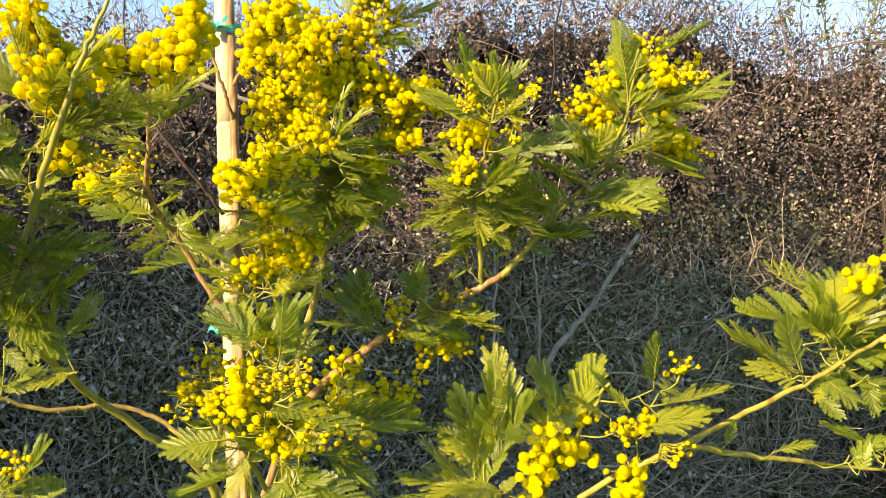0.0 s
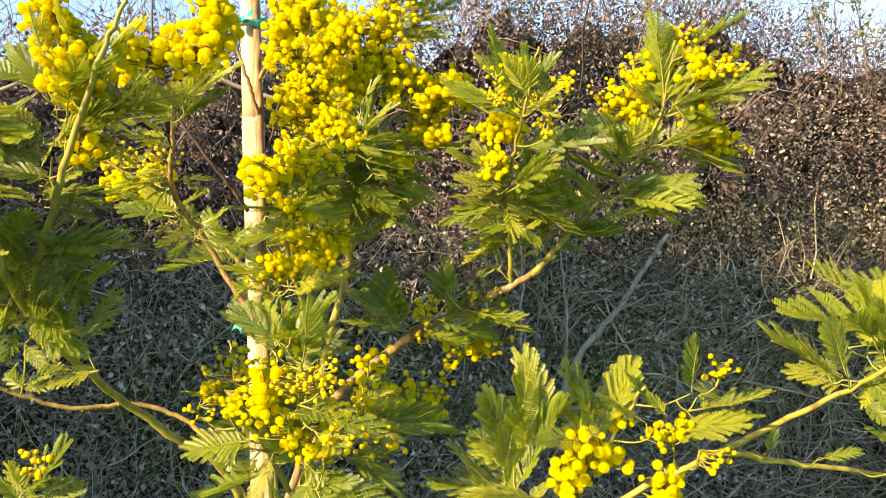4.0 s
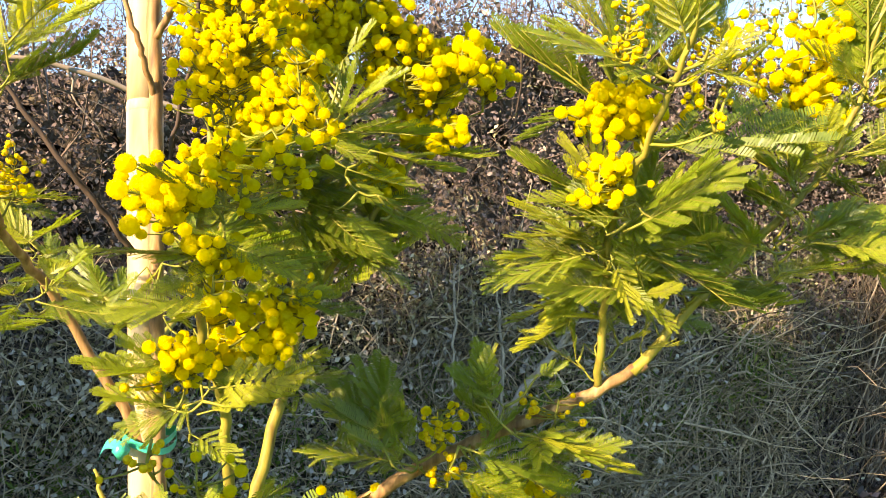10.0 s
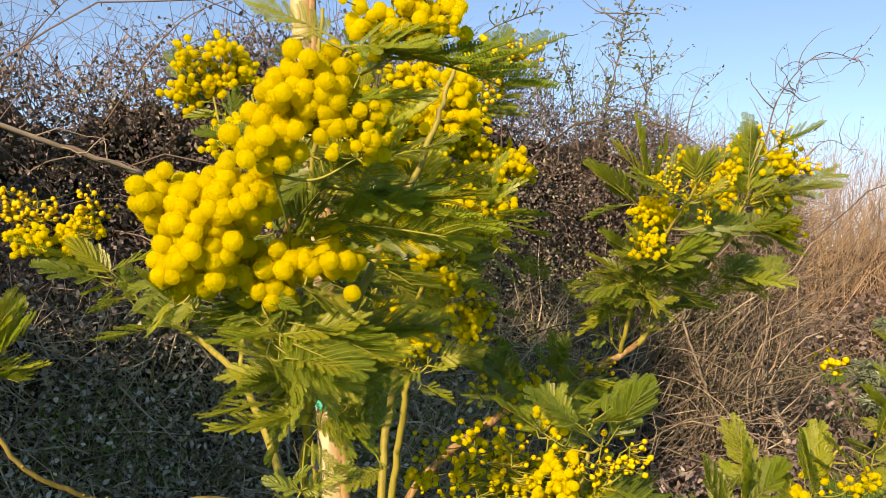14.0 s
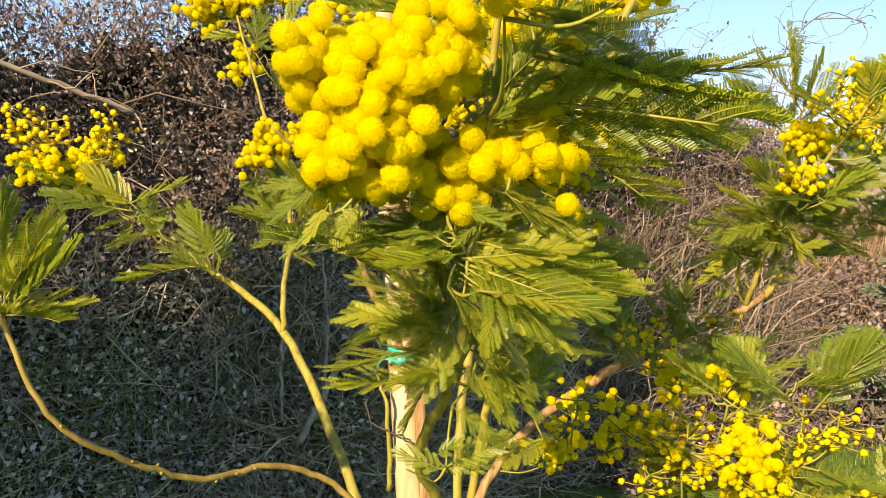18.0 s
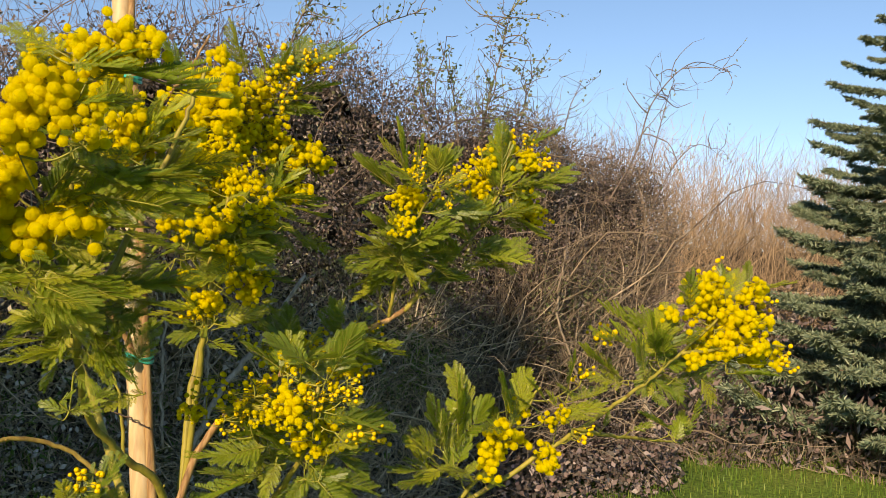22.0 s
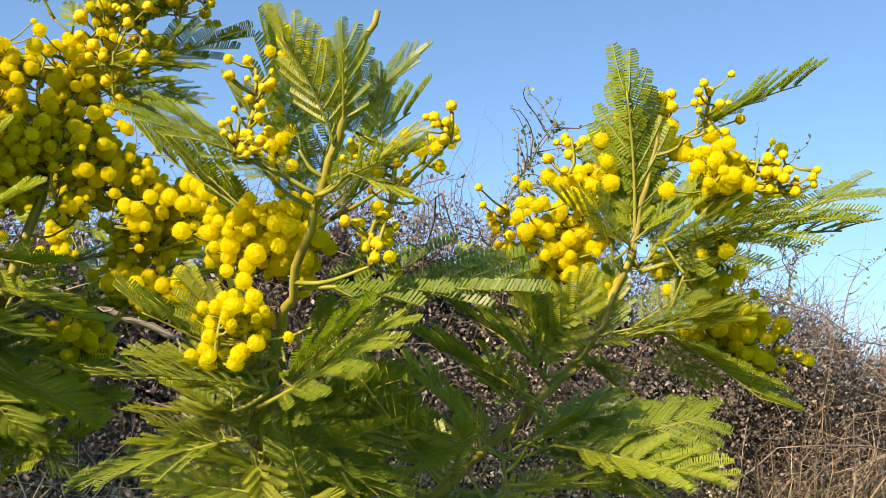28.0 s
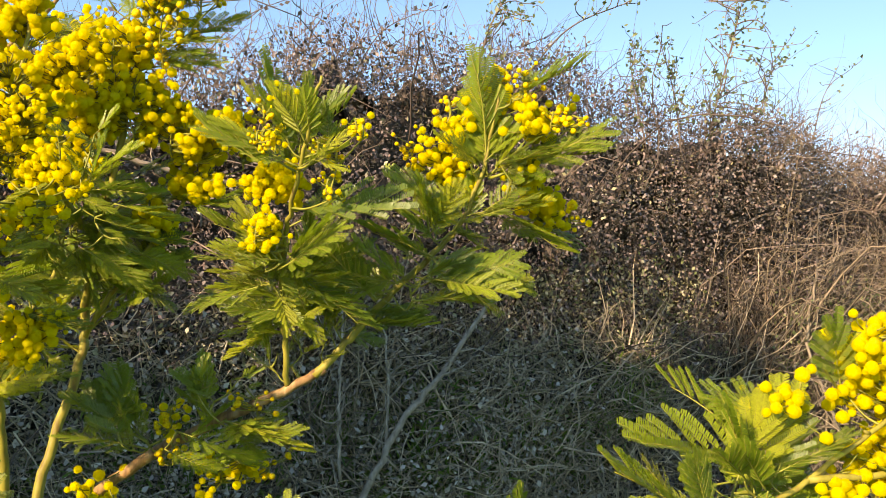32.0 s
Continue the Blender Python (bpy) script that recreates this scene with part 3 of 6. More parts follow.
dead_branch([(3.75, 4.55, 0.0), (3.62, 4.62, 0.35), (3.5, 4.66, 0.75)], (0.030, 0.024, 0.018), "grey leaning trunk at the end of the hedge")
dead_branch([(3.0, 4.35, 0.35), (2.75, 4.3, 0.75), (2.62, 4.3, 1.1), (2.66, 4.3, 1.45)], (0.010, 0.006), "pale dry stem in the sun", M_STRAW)

# unseen leafy screen, added beside and behind the camera to shade the hedge's foot
shade_screen = tagged(new("shade_screen"), "unseen leafy screen added to shade the hedge's foot", "hedge", kind="stuff")
wx = np.linspace(-13.0, -3.32, 40)
wz = np.linspace(0, 1, 12)
gx, gz = np.meshgrid(wx, wz, indexing="ij")


def side_top(x):
    return np.interp(x, [-13, -9, -5.65, -3.2], [3.7, 4.0, 4.42, 5.1]) + 0.12 * np.sin(x * 4.0) + 0.08 * np.sin(x * 9.0)


zz = gz * (side_top(gx) - 0.25)
fr = np.stack([gx, -0.64 + 0.02 * rng.normal(size=gx.shape), zz], -1)
k = len(wz)
gi, gj = np.meshgrid(np.arange(len(wx) - 1), np.arange(k - 1), indexing="ij")
q = (gi * k + gj).ravel()
face = np.stack([q, q + k, q + k + 1, q + 1], -1)
m = len(wx) * k
tq = np.arange(len(wx) - 1) * k + k - 1
lid = np.stack([tq, tq + k, tq + k + m, tq + m], -1)
part("inside", mesh_of("inside", np.concatenate([fr.reshape(-1, 3), fr.reshape(-1, 3) - [0, 0.2, 0]]), np.concatenate([face, face[:, ::-1] + m, lid]), M_CORE), shade_screen, "", "stuff")
n = 9000
p = np.stack([rng.uniform(-13, -3.28, n), -0.6 - 0.25 * rng.random(n), np.zeros(n)], -1)
p[:, 2] = np.where(rng.random(n) < 0.5, side_top(p[:, 0]) - 0.35 + 0.6 * rng.random(n) ** 1.5, rng.random(n) * side_top(p[:, 0]))
p[:2500, 0] = -3.44 + 0.32 * rng.random(2500) ** 1.5
p[:2500, 2] = rng.random(2500) * 4.85
v, f = leaf_cards(p, rng.uniform(0.06, 0.12, n), 0.3, 0.7)
part("foliage", mesh_of("foliage", v, f, M_IVY, False), shade_screen, "", "stuff")

# ---- far side of the lawn ----
thicket = tagged(new("willow_thicket"), "tall bare orange-brown thicket behind the lawn", "thicket", kind="stuff")
n = 8000
tx, td = rng.uniform(4.5, 19, n), rng.uniform(0, 2.5, n)
base = np.stack([tx, 10.5 - 0.30 * tx + td + 1.2, np.zeros(n)], -1)
tall = rng.uniform(2.2, 3.45, n) * (1 + 0.10 * np.sin(tx * 1.7) + 0.06 * np.sin(tx * 4.3))
stem_part("stems", [stems(base, tall, (0, 0, 1), 0.17, 0.0, 0.006, 0.0015, 6),
                    stems(np.repeat(base, 2, 0) + np.array([0, 0, 1]) * (np.repeat(tall, 2) * rng.uniform(0.3, 0.85, 2 * n))[:, None], u(0.3, 0.8, 2 * n), (0, 0, 1), 0.38, 0.0, 0.0028, 0.0010, 4)], M_WILLOW, "orange-brown upright twigs", thicket)
# band of dark leaves imitates the shadow along the thicket's base
p = np.stack([rng.uniform(3.6, 19, 14000), np.zeros(14000), rng.random(14000)], -1)
p[:, 2] *= 0.85 + 0.16 * np.sin(p[:, 0] * 2.3) + 0.08 * np.sin(p[:, 0] * 7.0)
p[:, 1] = 10.5 - 0.30 * p[:, 0] + rng.uniform(0.2, 1.3, 14000)
v, f = leaf_cards(p, rng.uniform(0.05, 0.12, 14000), 0.3, 0.55)
part("undergrowth", mesh_of("undergrowth", v, f, M_BRAMBLE, False), thicket, "low brambles along the thicket's foot, dark in place of shade", "stuff")
# a dark box painted as the shade inside the thicket
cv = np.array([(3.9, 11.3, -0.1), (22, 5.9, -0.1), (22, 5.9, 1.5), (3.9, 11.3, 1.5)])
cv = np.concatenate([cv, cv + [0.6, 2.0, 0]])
part("inside", mesh_of("inside", cv, [(0, 1, 2, 3), (7, 6, 5, 4), (3, 2, 6, 7), (0, 3, 7, 4), (1, 5, 6, 2)], M_CORE, False), thicket, "dark box standing in for the thicket's shaded inside", "stuff")

bracken = tagged(new("dead_bracken"), "brown dead bracken along the lawn's edge", "bracken", kind="stuff")
p = np.stack([np.zeros(9000), rng.uniform(2.2, 5.6, 9000), 0.55 * rng.random(9000) ** 1.5], -1)
p[:, 0] = np.interp(p[:, 1], [2.0, 3.2, 4.1, 4.4, 5.6], [5.7, 5.15, 4.55, 4.05, 4.0]) + 0.10 * np.sin(p[:, 1] * 5) + 2.6 * rng.random(9000) ** 1.3
v, f = leaf_cards(p, rng.uniform(0.04, 0.12, len(p)), 0.4, 0.3)
# fronds take the darker bramble colour in place of shade at this edge
part("fronds", mesh_of("fronds", v, f, M_BRAMBLE, False), bracken, kind="stuff")
q = p[::6].copy()
q[:, 2] = 0
stem_part("stalks", [stems(q, u(0.15, 0.6, len(q)), (0, 0, 1), 0.5, 0.1, 0.003, 0.001)], M_STRAW, "", bracken)


def spruce_branch(length, seed):
    """One bough: a drooping stem with flat side twigs full of needles. It grows along +X."""
    r = np.random.default_rng(seed)
    line = np.stack([np.linspace(0, length, 12), 0.02 * r.normal(size=12), -0.10 * length * np.sin(np.linspace(0, 2.6, 12))], -1)
    wood, needle = Heap(), Heap()
    wood.add(*tube(line, (0.014, 0.004), 5))
    twigs = [line[3:]]
    for i in range(60):
        t = r.uniform(0.15, 0.98)
        p0 = np.array([np.interp(t, np.linspace(0, 1, 12), line[:, c]) for c in range(3)])
        s = 1 if i % 2 else -1
        l = (0.42 * (1 - t) + 0.10) * length * r.uniform(0.5, 1.0) * 0.62
        d = np.array([r.uniform(0.6, 1.0), s * r.uniform(0.6, 1.0), r.uniform(-0.25, 0.12)])
        d /= np.linalg.norm(d)
        w = p0 + np.linspace(0, l, 5)[:, None] * d + np.linspace(0, 1, 5)[:, None] ** 2 * np.array([0, 0, -0.12 * l])
        wood.add(*tube(w, (0.004, 0.002), 4))
        twigs.append(w)
    for w in twigs:
        k = int(50 + 300 * np.linalg.norm(w[-1] - w[0]))
        t = r.random(k)
        p0 = np.stack([np.interp(t, np.linspace(0, 1, len(w)), w[:, c]) for c in range(3)], -1)
        ax = unit((w[-1] - w[0])[None])
        d = unit(ax * 0.8 + r.normal(size=(k, 3)) * np.array([0.5, 0.5, 0.35]) + np.array([0, 0, 0.12]))
        sd = unit(np.cross(d, r.normal(size=(k, 3)))) * 0.0052
        ln = r.uniform(0.028, 0.052, k)[:, None]
        v = np.stack([p0 - sd, p0 + sd, p0 + d * ln + sd * 0.3, p0 + d * ln - sd * 0.3], 1)
        needle.add(v, np.arange(k * 4).reshape(-1, 4))
    return wood.mesh("branch", M_TRUNK), needle.mesh("needles", M_NEEDLE, False)


def spruce(x, y, tall, reach):
    ob = tagged(new("spruce_tree"), "dark green spruce with drooping boughs at the lawn's edge", "tree")
    ob.location = (x, y, 0)
    line = np.array([(0, 0, -0.1), (0.02, 0, tall * 0.3), (-0.02, 0.02, tall * 0.7), (0, 0, tall)])
    part("trunk", mesh_of("trunk", *tube(smooth_line(line, 6), (0.12, 0.02), 10), M_TRUNK), ob)
    kinds = [spruce_branch(1.0, s) for s in range(4)]
    z, a = 0.18, 0.4
    while z < tall - 0.2:
        size = reach * (1 - z / (tall * 1.08)) ** 0.8 * rng.uniform(0.82, 1.12)
        wood, needle = kinds[int(rng.integers(4))]
        b = part("branch", wood, ob)
        b.matrix_basis = pose(0, 0, z, 0, rng.uniform(-14, 8), math.degrees(a)) @ Matrix.Scale(size, 4)
        part("needles", needle, b)
        a += 2.4 + rng.uniform(-0.3, 0.3)
        z += 0.013 + 0.010 * z / tall


spruce(5.75, 4.05, 4.1, 1.55)


# ---- the stake and its ties ----
def stake_at(z):
    return np.array([-0.2262 - 0.055 * (z - 1.351), 0.934 + 0.18 * (z - 1.351), z])


stake = tagged(new("bamboo_stake"), "pale bamboo cane that holds up the young mimosa", "stake")
NODES = (-0.2, 0.18, 0.47, 0.80, 1.17, 1.566, 1.93)
for lo, hi in zip(NODES, NODES[1:]):
    line = np.array([stake_at(z) for z in np.linspace(lo + 0.003, hi - 0.003, 9)])
    wide = 0.0128 - 0.0008 * hi
    part("internode", mesh_of("internode", *tube(line, (wide * 1.03, wide, wide, wide, wide * 1.04), 20), M_CANE), stake)
    ring = np.array([stake_at(hi + z) for z in (-0.005, -0.002, 0.001, 0.004, 0.006)])
    part("node", mesh_of("node", *tube(ring, (wide * 0.99, wide * 1.045, wide * 1.06, wide * 1.01, wide * 0.98), 20), M_CANE), stake, "raised ring between two joints of the cane")


def tie(z, tail, label):
    """A band of soft plastic tape round stake and stem, with a knot and a loose end."""
    ob = tagged(new("plant_tie"), label, "tie", "ties on the stake")
    c = stake_at(z)
    heap = Heap()
    for turn in range(2):
        a = np.linspace(0, 2 * math.pi, 25)
        ring = np.stack([np.cos(a) * 0.0165 + 0.003, np.sin(a) * 0.0165 - 0.005, 0.003 * np.sin(a * 2 + turn) + 0.004 * turn], -1) + c
        lo, hi = ring - [0, 0, 0.0020], ring + [0, 0, 0.0020]
        i = np.arange(24)
        heap.add(np.concatenate([lo, hi]), np.stack([i, i + 1, i + 26, i + 25], -1))
    part("band", heap.mesh("band", M_TAPE), ob)
    knot = c + np.array([-0.009, -0.019, 0])
    v, f = tube(knot + np.array([(0, -0.004, -0.005), (0, -0.006, 0), (0, -0.004, 0.005)]), (0.003, 0.0055, 0.003), 8)
    part("knot", mesh_of("knot", v, f, M_TAPE), ob)
    for end in tail:
        s = smooth_line(np.array([(0, 0, 0), end[0], end[1]]) + knot, 6)
        w = np.array([0.0012, 0.0, 0.0032])
        k = np.arange(len(s) - 1)
        part("loose_end", mesh_of("loose_end", np.concatenate([s - w, s + w]), np.stack([k, k + 1, k + 1 + len(s), k + len(s)], -1), M_TAPE), ob)


tie(1.351, [((-0.012, 0.004, 0.001), (-0.020, 0.006, -0.016))], "green plastic tie low on the stake with a loose end")
tie(1.675, [((-0.010, -0.008, 0.006), (-0.014, -0.012, 0.010)), ((0.010, -0.010, 0.004), (0.020, -0.010, 0.010))], "green plastic tie high on the stake, knotted like a bow")

# ---- the mimosa ----
tree = tagged(new("mimosa_tree"), "young mimosa in full yellow bloom, feathery leaves, tied to a cane", "tree")
tree.location = (-0.15, 0.80, 0)
FOOT = np.array([-0.15, 0.80, 0.0])
BOUGHS, OWNER = [], []
SKELETON = []  # points of all limbs, to which leaf and flower stalks grow


def limb(points, r0, r1, mat=M_BARK_GREEN, name="limb", label="", sides=8, knobs=0):
    s = smooth_line(points, 9)
    s = s + 0.0006 * rng.normal(size=s.shape)
    SKELETON.append(s)
    heap = Heap()
    heap.add(*tube(s - FOOT, (r0, (r0 + r1) * 0.55, r1), sides))
    for k in (rng.integers(4, len(s) - 2, knobs) if knobs else ()):
        d = unit(rng.normal(size=(1, 3)))[0]
        heap.add(*tube(np.array([s[k], s[k] + d * (r0 * 1.5)]) - FOOT, (r0 * 0.55, r0 * 0.3), 6))
    ob = part(name, heap.mesh(name, mat), tree, label)
    OWNER.extend([len(BOUGHS)] * len(s))
    BOUGHS.append(ob)
    return ob


side = np.array([0.0098, -0.0125, 0])
limb([(-0.15, 0.80, -0.05), (-0.145, 0.78, 0.3), stake_at(0.8) + side, stake_at(1.1) + side, stake_at(1.4) + side, stake_at(1.6) + side, stake_at(1.82) + side], 0.0056, 0.0040, M_BARK_BROWN, "trunk", "brown split-barked main stem tied to the cane", 10)
# the long right-hand limb and its upright shoot
limb([stake_at(1.12) + side, (-0.155, 0.888, 1.26), (-0.078, 0.866, 1.338), (-0.006, 0.833, 1.384), (0.032, 0.819, 1.405), (0.062, 0.817, 1.422)], 0.0044, 0.0031, M_BARK_BROWN, label="smooth orange-brown limb", knobs=4)
limb([(0.055, 0.817, 1.417), (0.082, 0.818, 1.447), (0.115, 0.814, 1.485), (0.150, 0.810, 1.522), (0.167, 0.800, 1.570), (0.176, 0.795, 1.625)], 0.0031, 0.0009)
limb([(0.036, 0.818, 1.407), (0.033, 0.795, 1.455), (0.030, 0.777, 1.493), (0.035, 0.743, 1.527), (0.043, 0.713, 1.569), (0.050, 0.700, 1.605)], 0.0022, 0.0009)
# stems in the middle
limb([(-0.175, 0.915, 1.15), (-0.160, 0.950, 1.30), (-0.137, 0.971, 1.403), (-0.134, 0.975, 1.456), (-0.118, 0.955, 1.53), (-0.100, 0.945, 1.61), (-0.088, 0.942, 1.69)], 0.0048, 0.0018)
limb([(-0.134, 0.973, 1.425), (-0.100, 0.955, 1.478), (-0.060, 0.955, 1.53), (-0.030, 0.962, 1.60)], 0.0024, 0.0012)
limb([(-0.125, 0.965, 1.50), (-0.145, 0.900, 1.555), (-0.158, 0.865, 1.615), (-0.150, 0.87, 1.68)], 0.0026, 0.0012)
limb([(-0.180, 0.905, 1.12), (-0.168, 0.890, 1.28), (-0.165, 0.865, 1.38), (-0.172, 0.835, 1.43), (-0.170, 0.810, 1.48), (-0.160, 0.790, 1.535)], 0.0040, 0.0015)
# limb behind the stake
limb([stake_at(1.34) + side * 0.5, (-0.272, 0.919, 1.435), (-0.291, 0.868, 1.492), (-0.278, 0.830, 1.55), (-0.268, 0.805, 1.60)], 0.0034, 0.0015, M_BARK_BROWN)
limb([(-0.288, 0.872, 1.488), (-0.325, 0.86, 1.505), (-0.36, 0.85, 1.53)], 0.0020, 0.0011)
limb([(-0.20, 0.905, 1.08), (-0.235, 1.02, 1.20), (-0.279, 1.168, 1.332), (-0.345, 1.30, 1.388), (-0.42, 1.32, 1.44), (-0.48, 1.32, 1.50)], 0.0056, 0.0022)
limb([(-0.279, 1.168, 1.332), (-0.279, 1.182, 1.375), (-0.250, 1.30, 1.449), (-0.262, 1.43, 1.58), (-0.285, 1.57, 1.74)], 0.0034, 0.0018)
limb([(-0.21, 0.90, 1.13), (-0.270, 0.900, 1.235), (-0.331, 0.893, 1.273), (-0.392, 0.865, 1.277), (-0.441, 0.840, 1.298), (-0.493, 0.814, 1.337), (-0.523, 0.816, 1.40), (-0.527, 0.814, 1.43)], 0.0028, 0.0014, M_BARK_TAN, label="thin knobbly sweeping limb, bare but for its tip", knobs=16)
# near limb with the densest blossom
limb([(-0.190, 0.850, 1.08), (-0.215, 0.780, 1.235), (-0.258, 0.747, 1.286), (-0.293, 0.705, 1.335), (-0.311, 0.616, 1.408), (-0.318, 0.585, 1.48), (-0.322, 0.565, 1.56), (-0.322, 0.55, 1.64)], 0.0046, 0.0010, knobs=5)
limb([(-0.311, 0.616, 1.408), (-0.280, 0.600, 1.49), (-0.245, 0.590, 1.575), (-0.225, 0.60, 1.63)], 0.0030, 0.0013)
# low limbs in front
limb([(-0.170, 0.860, 1.02), (-0.140, 0.730, 1.20), (-0.120, 0.640, 1.30), (-0.115, 0.610, 1.37)], 0.0042, 0.0015)
limb([(-0.135, 0.70, 1.235), (-0.155, 0.650, 1.31), (-0.173, 0.625, 1.36)], 0.0024, 0.0012)
limb([(-0.160, 0.85, 0.95), (-0.02, 0.70, 1.17), (0.10, 0.640, 1.268), (0.177, 0.629, 1.313), (0.26, 0.640, 1.35), (0.33, 0.655, 1.385), (0.40, 0.665, 1.43), (0.44, 0.68, 1.47)], 0.0030, 0.0010, knobs=6)
limb([(0.05, 0.66, 1.235), (0.085, 0.63, 1.30), (0.12, 0.62, 1.36)], 0.0024, 0.0012)
limb([(0.175, 0.63, 1.312), (0.25, 0.65, 1.295), (0.36, 0.68, 1.275)], 0.0024, 0.0012)
limb([(0.33, 0.655, 1.385), (0.42, 0.655, 1.39), (0.50, 0.657, 1.39)], 0.0022, 0.0012)
limb([(-0.136, 0.972, 1.41), (-0.155, 0.965, 1.425), (-0.172, 0.96, 1.438)], 0.0011, 0.0007)
limb([(-0.134, 0.973, 1.43), (-0.112, 0.965, 1.452), (-0.092, 0.96, 1.472)], 0.0013, 0.0008)
limb([(-0.238, 0.915, 1.24), (-0.244, 0.911, 1.308), (-0.253, 0.916, 1.338)], 0.0022, 0.0010)
# dark dead twigs beside the stake
limb([(-0.213, 0.897, 1.277), (-0.237, 0.905, 1.290), (-0.256, 0.914, 1.298), (-0.261, 0.917, 1.317)], 0.0009, 0.0005, M_TWIG_DARK, "dead_twig", "dark dead twig")
limb([(-0.212, 0.925, 1.518), (-0.205, 0.92, 1.555), (-0.193, 0.915, 1.60), (-0.189, 0.92, 1.655), (-0.180, 0.93, 1.70)], 0.0015, 0.0009, M_TWIG_DARK, "dead_twig", "dark dead twig")
limb([(-0.232, 0.925, 1.472), (-0.262, 0.90, 1.52), (-0.300, 0.89, 1.575)], 0.0020, 0.0013, M_TWIG_DARK, "dead_twig", "dark dead twig")
limb([stake_at(1.61) + side, (-0.205, 0.955, 1.65), (-0.175, 0.975, 1.69), (-0.150, 0.98, 1.74)], 0.0026, 0.0014, M_BARK_BROWN)
limb([stake_at(1.572) + side, (-0.234, 0.945, 1.602), (-0.246, 0.935, 1.645)], 0.0021, 0.0015, M_BARK_BROWN)
limb([(-0.26, 0.72, 1.10), (-0.30, 0.64, 1.20), (-0.308, 0.607, 1.285)], 0.0026, 0.0012)
BONES = np.zeros((20000, 3))
BONES[:sum(map(len, SKELETON))] = np.concatenate(SKELETON)
TWIGS = Heap()


def sprig(p, r0, r1, reach=0.14):
    """A thin green stalk from the nearest lower point of a limb or of another stalk to p."""
    have = len(OWNER)
    d = BONES[:have] - p
    cost = np.linalg.norm(d, axis=1) + 0.7 * np.clip(d[:, 2] + 0.01, 0, None)
    k = int(np.argmin(cost))
    gap = np.linalg.norm(d[k])
    ob = BOUGHS[OWNER[k]]
    if gap < 0.004 or gap > reach:
        return ob
    foot = BONES[k]
    mid = (foot + p) / 2 + np.array([0, 0, -0.10 * gap]) + rng.normal(size=3) * 0.03 * gap
    line = smooth_line([foot, mid, p], 6)
    wide = 1.0 + 4.0 * min(gap, 0.1)
    TWIGS.add(*tube(line - FOOT, (r0 * wide, r1), 5))
    line = line[1:]
    BONES[have:have + len(line)] = line
    OWNER.extend([OWNER[k]] * len(line))
    return ob


def leaf_mesh(seed, fan=False):
    """A feathery twice-divided leaf, one unit long along +Y, seen from +Z: a midrib, pairs of finger-like side ribs,
    each a strip of two rows of narrow blunt leaflets. A fan is young, its fingers close together and half folded."""
    r = np.random.default_rng(seed)
    pairs = int(r.integers(6, 9)) if fan else int(r.integers(9, 12))
    lift, curl, shut = r.uniform(-0.28, 0.10), r.uniform(0.05, 0.32), r.uniform(0.05, 0.35)
    fold = r.uniform(0.45, 0.8) if fan else r.uniform(0.15, 0.45)
    rib, blade = Heap(), Heap()

    def mid(t):
        return np.stack([0.03 * np.sin(t * 3 + seed), t, lift * t * t], -1)

    t = np.linspace(0, 1, 14)
    rib.add(*tube(mid(t * 0.86), (0.013, 0.005), 5))
    for i in range(pairs):
        w = (i + 0.5) / pairs
        s = 0.14 + 0.72 * w
        long = (0.42 if fan else 0.33) * min(1.0, 0.74 + 0.9 * w) * (1 - 0.38 * max(0.0, w - 0.55) / 0.45)
        p0 = mid(np.array([s]))[0]
        for side in (-1, 1):
            a = radians((56 - 42 * w if fan else 66 - 38 * w) + r.uniform(-7, 7))
            d = np.array([side * math.sin(a), math.cos(a), shut + r.uniform(-0.16, 0.16)])
            d /= np.linalg.norm(d)
            l = long * r.uniform(0.85, 1.1)
            u = np.linspace(0, 1, 5)
            arc = p0 + l * (u[:, None] * d + (u ** 2)[:, None] * np.array([-side * 0.08, 0.20 * curl, -curl * 0.6]))
            rib.add(*tube(arc, (0.0055, 0.003), 3))
            k = 20
            q = (np.arange(k) + 0.9) / k
            q0 = np.stack([np.interp(q, u, arc[:, c]) for c in range(3)], -1)
            tan = unit(np.gradient(q0, axis=0))
            nor = unit(np.cross(tan, np.cross(np.array([0, 0, 1.0]), tan)))
            out = np.cross(tan, nor)
            size = (0.43 / pairs * np.clip(np.sqrt(np.clip((1.08 - q) * 5.5, 0, 1)), 0.3, 1) * np.clip(0.55 + q * 3.5, 0, 1) * r.uniform(0.9, 1.08))[:, None]
            for e in (-1, 1):
                dirn = unit(e * out + 0.42 * tan + fold * nor + 0.07 * r.normal(size=(k, 3)))
                wid = tan * (l / k * (0.50 if fan else 0.40))
                far = q0 + dirn * size
                v = np.stack([q0 - wid * 0.7, far - wid * 0.8, far + wid * 0.55, q0 + wid * 0.7], 1)
                blade.add(v, np.arange(k * 4).reshape(-1, 4))
    rv, rf = np.concatenate(rib.v), np.concatenate(rib.f)
    bv, bf = np.concatenate(blade.v), np.concatenate(blade.f)
    me = mesh_of("leaf", np.concatenate([rv, bv]), np.concatenate([rf, bf + len(rv)]), M_STALK, False)
    me.materials.append(M_LEAF)
    me.polygons.foreach_set("material_index", np.concatenate([np.zeros(len(rf)), np.ones(len(bf))]).astype(np.int32))
    return me


LEAVES = [leaf_mesh(s) for s in range(8)]
FANS = [leaf_mesh(s, True) for s in range(20, 26)]


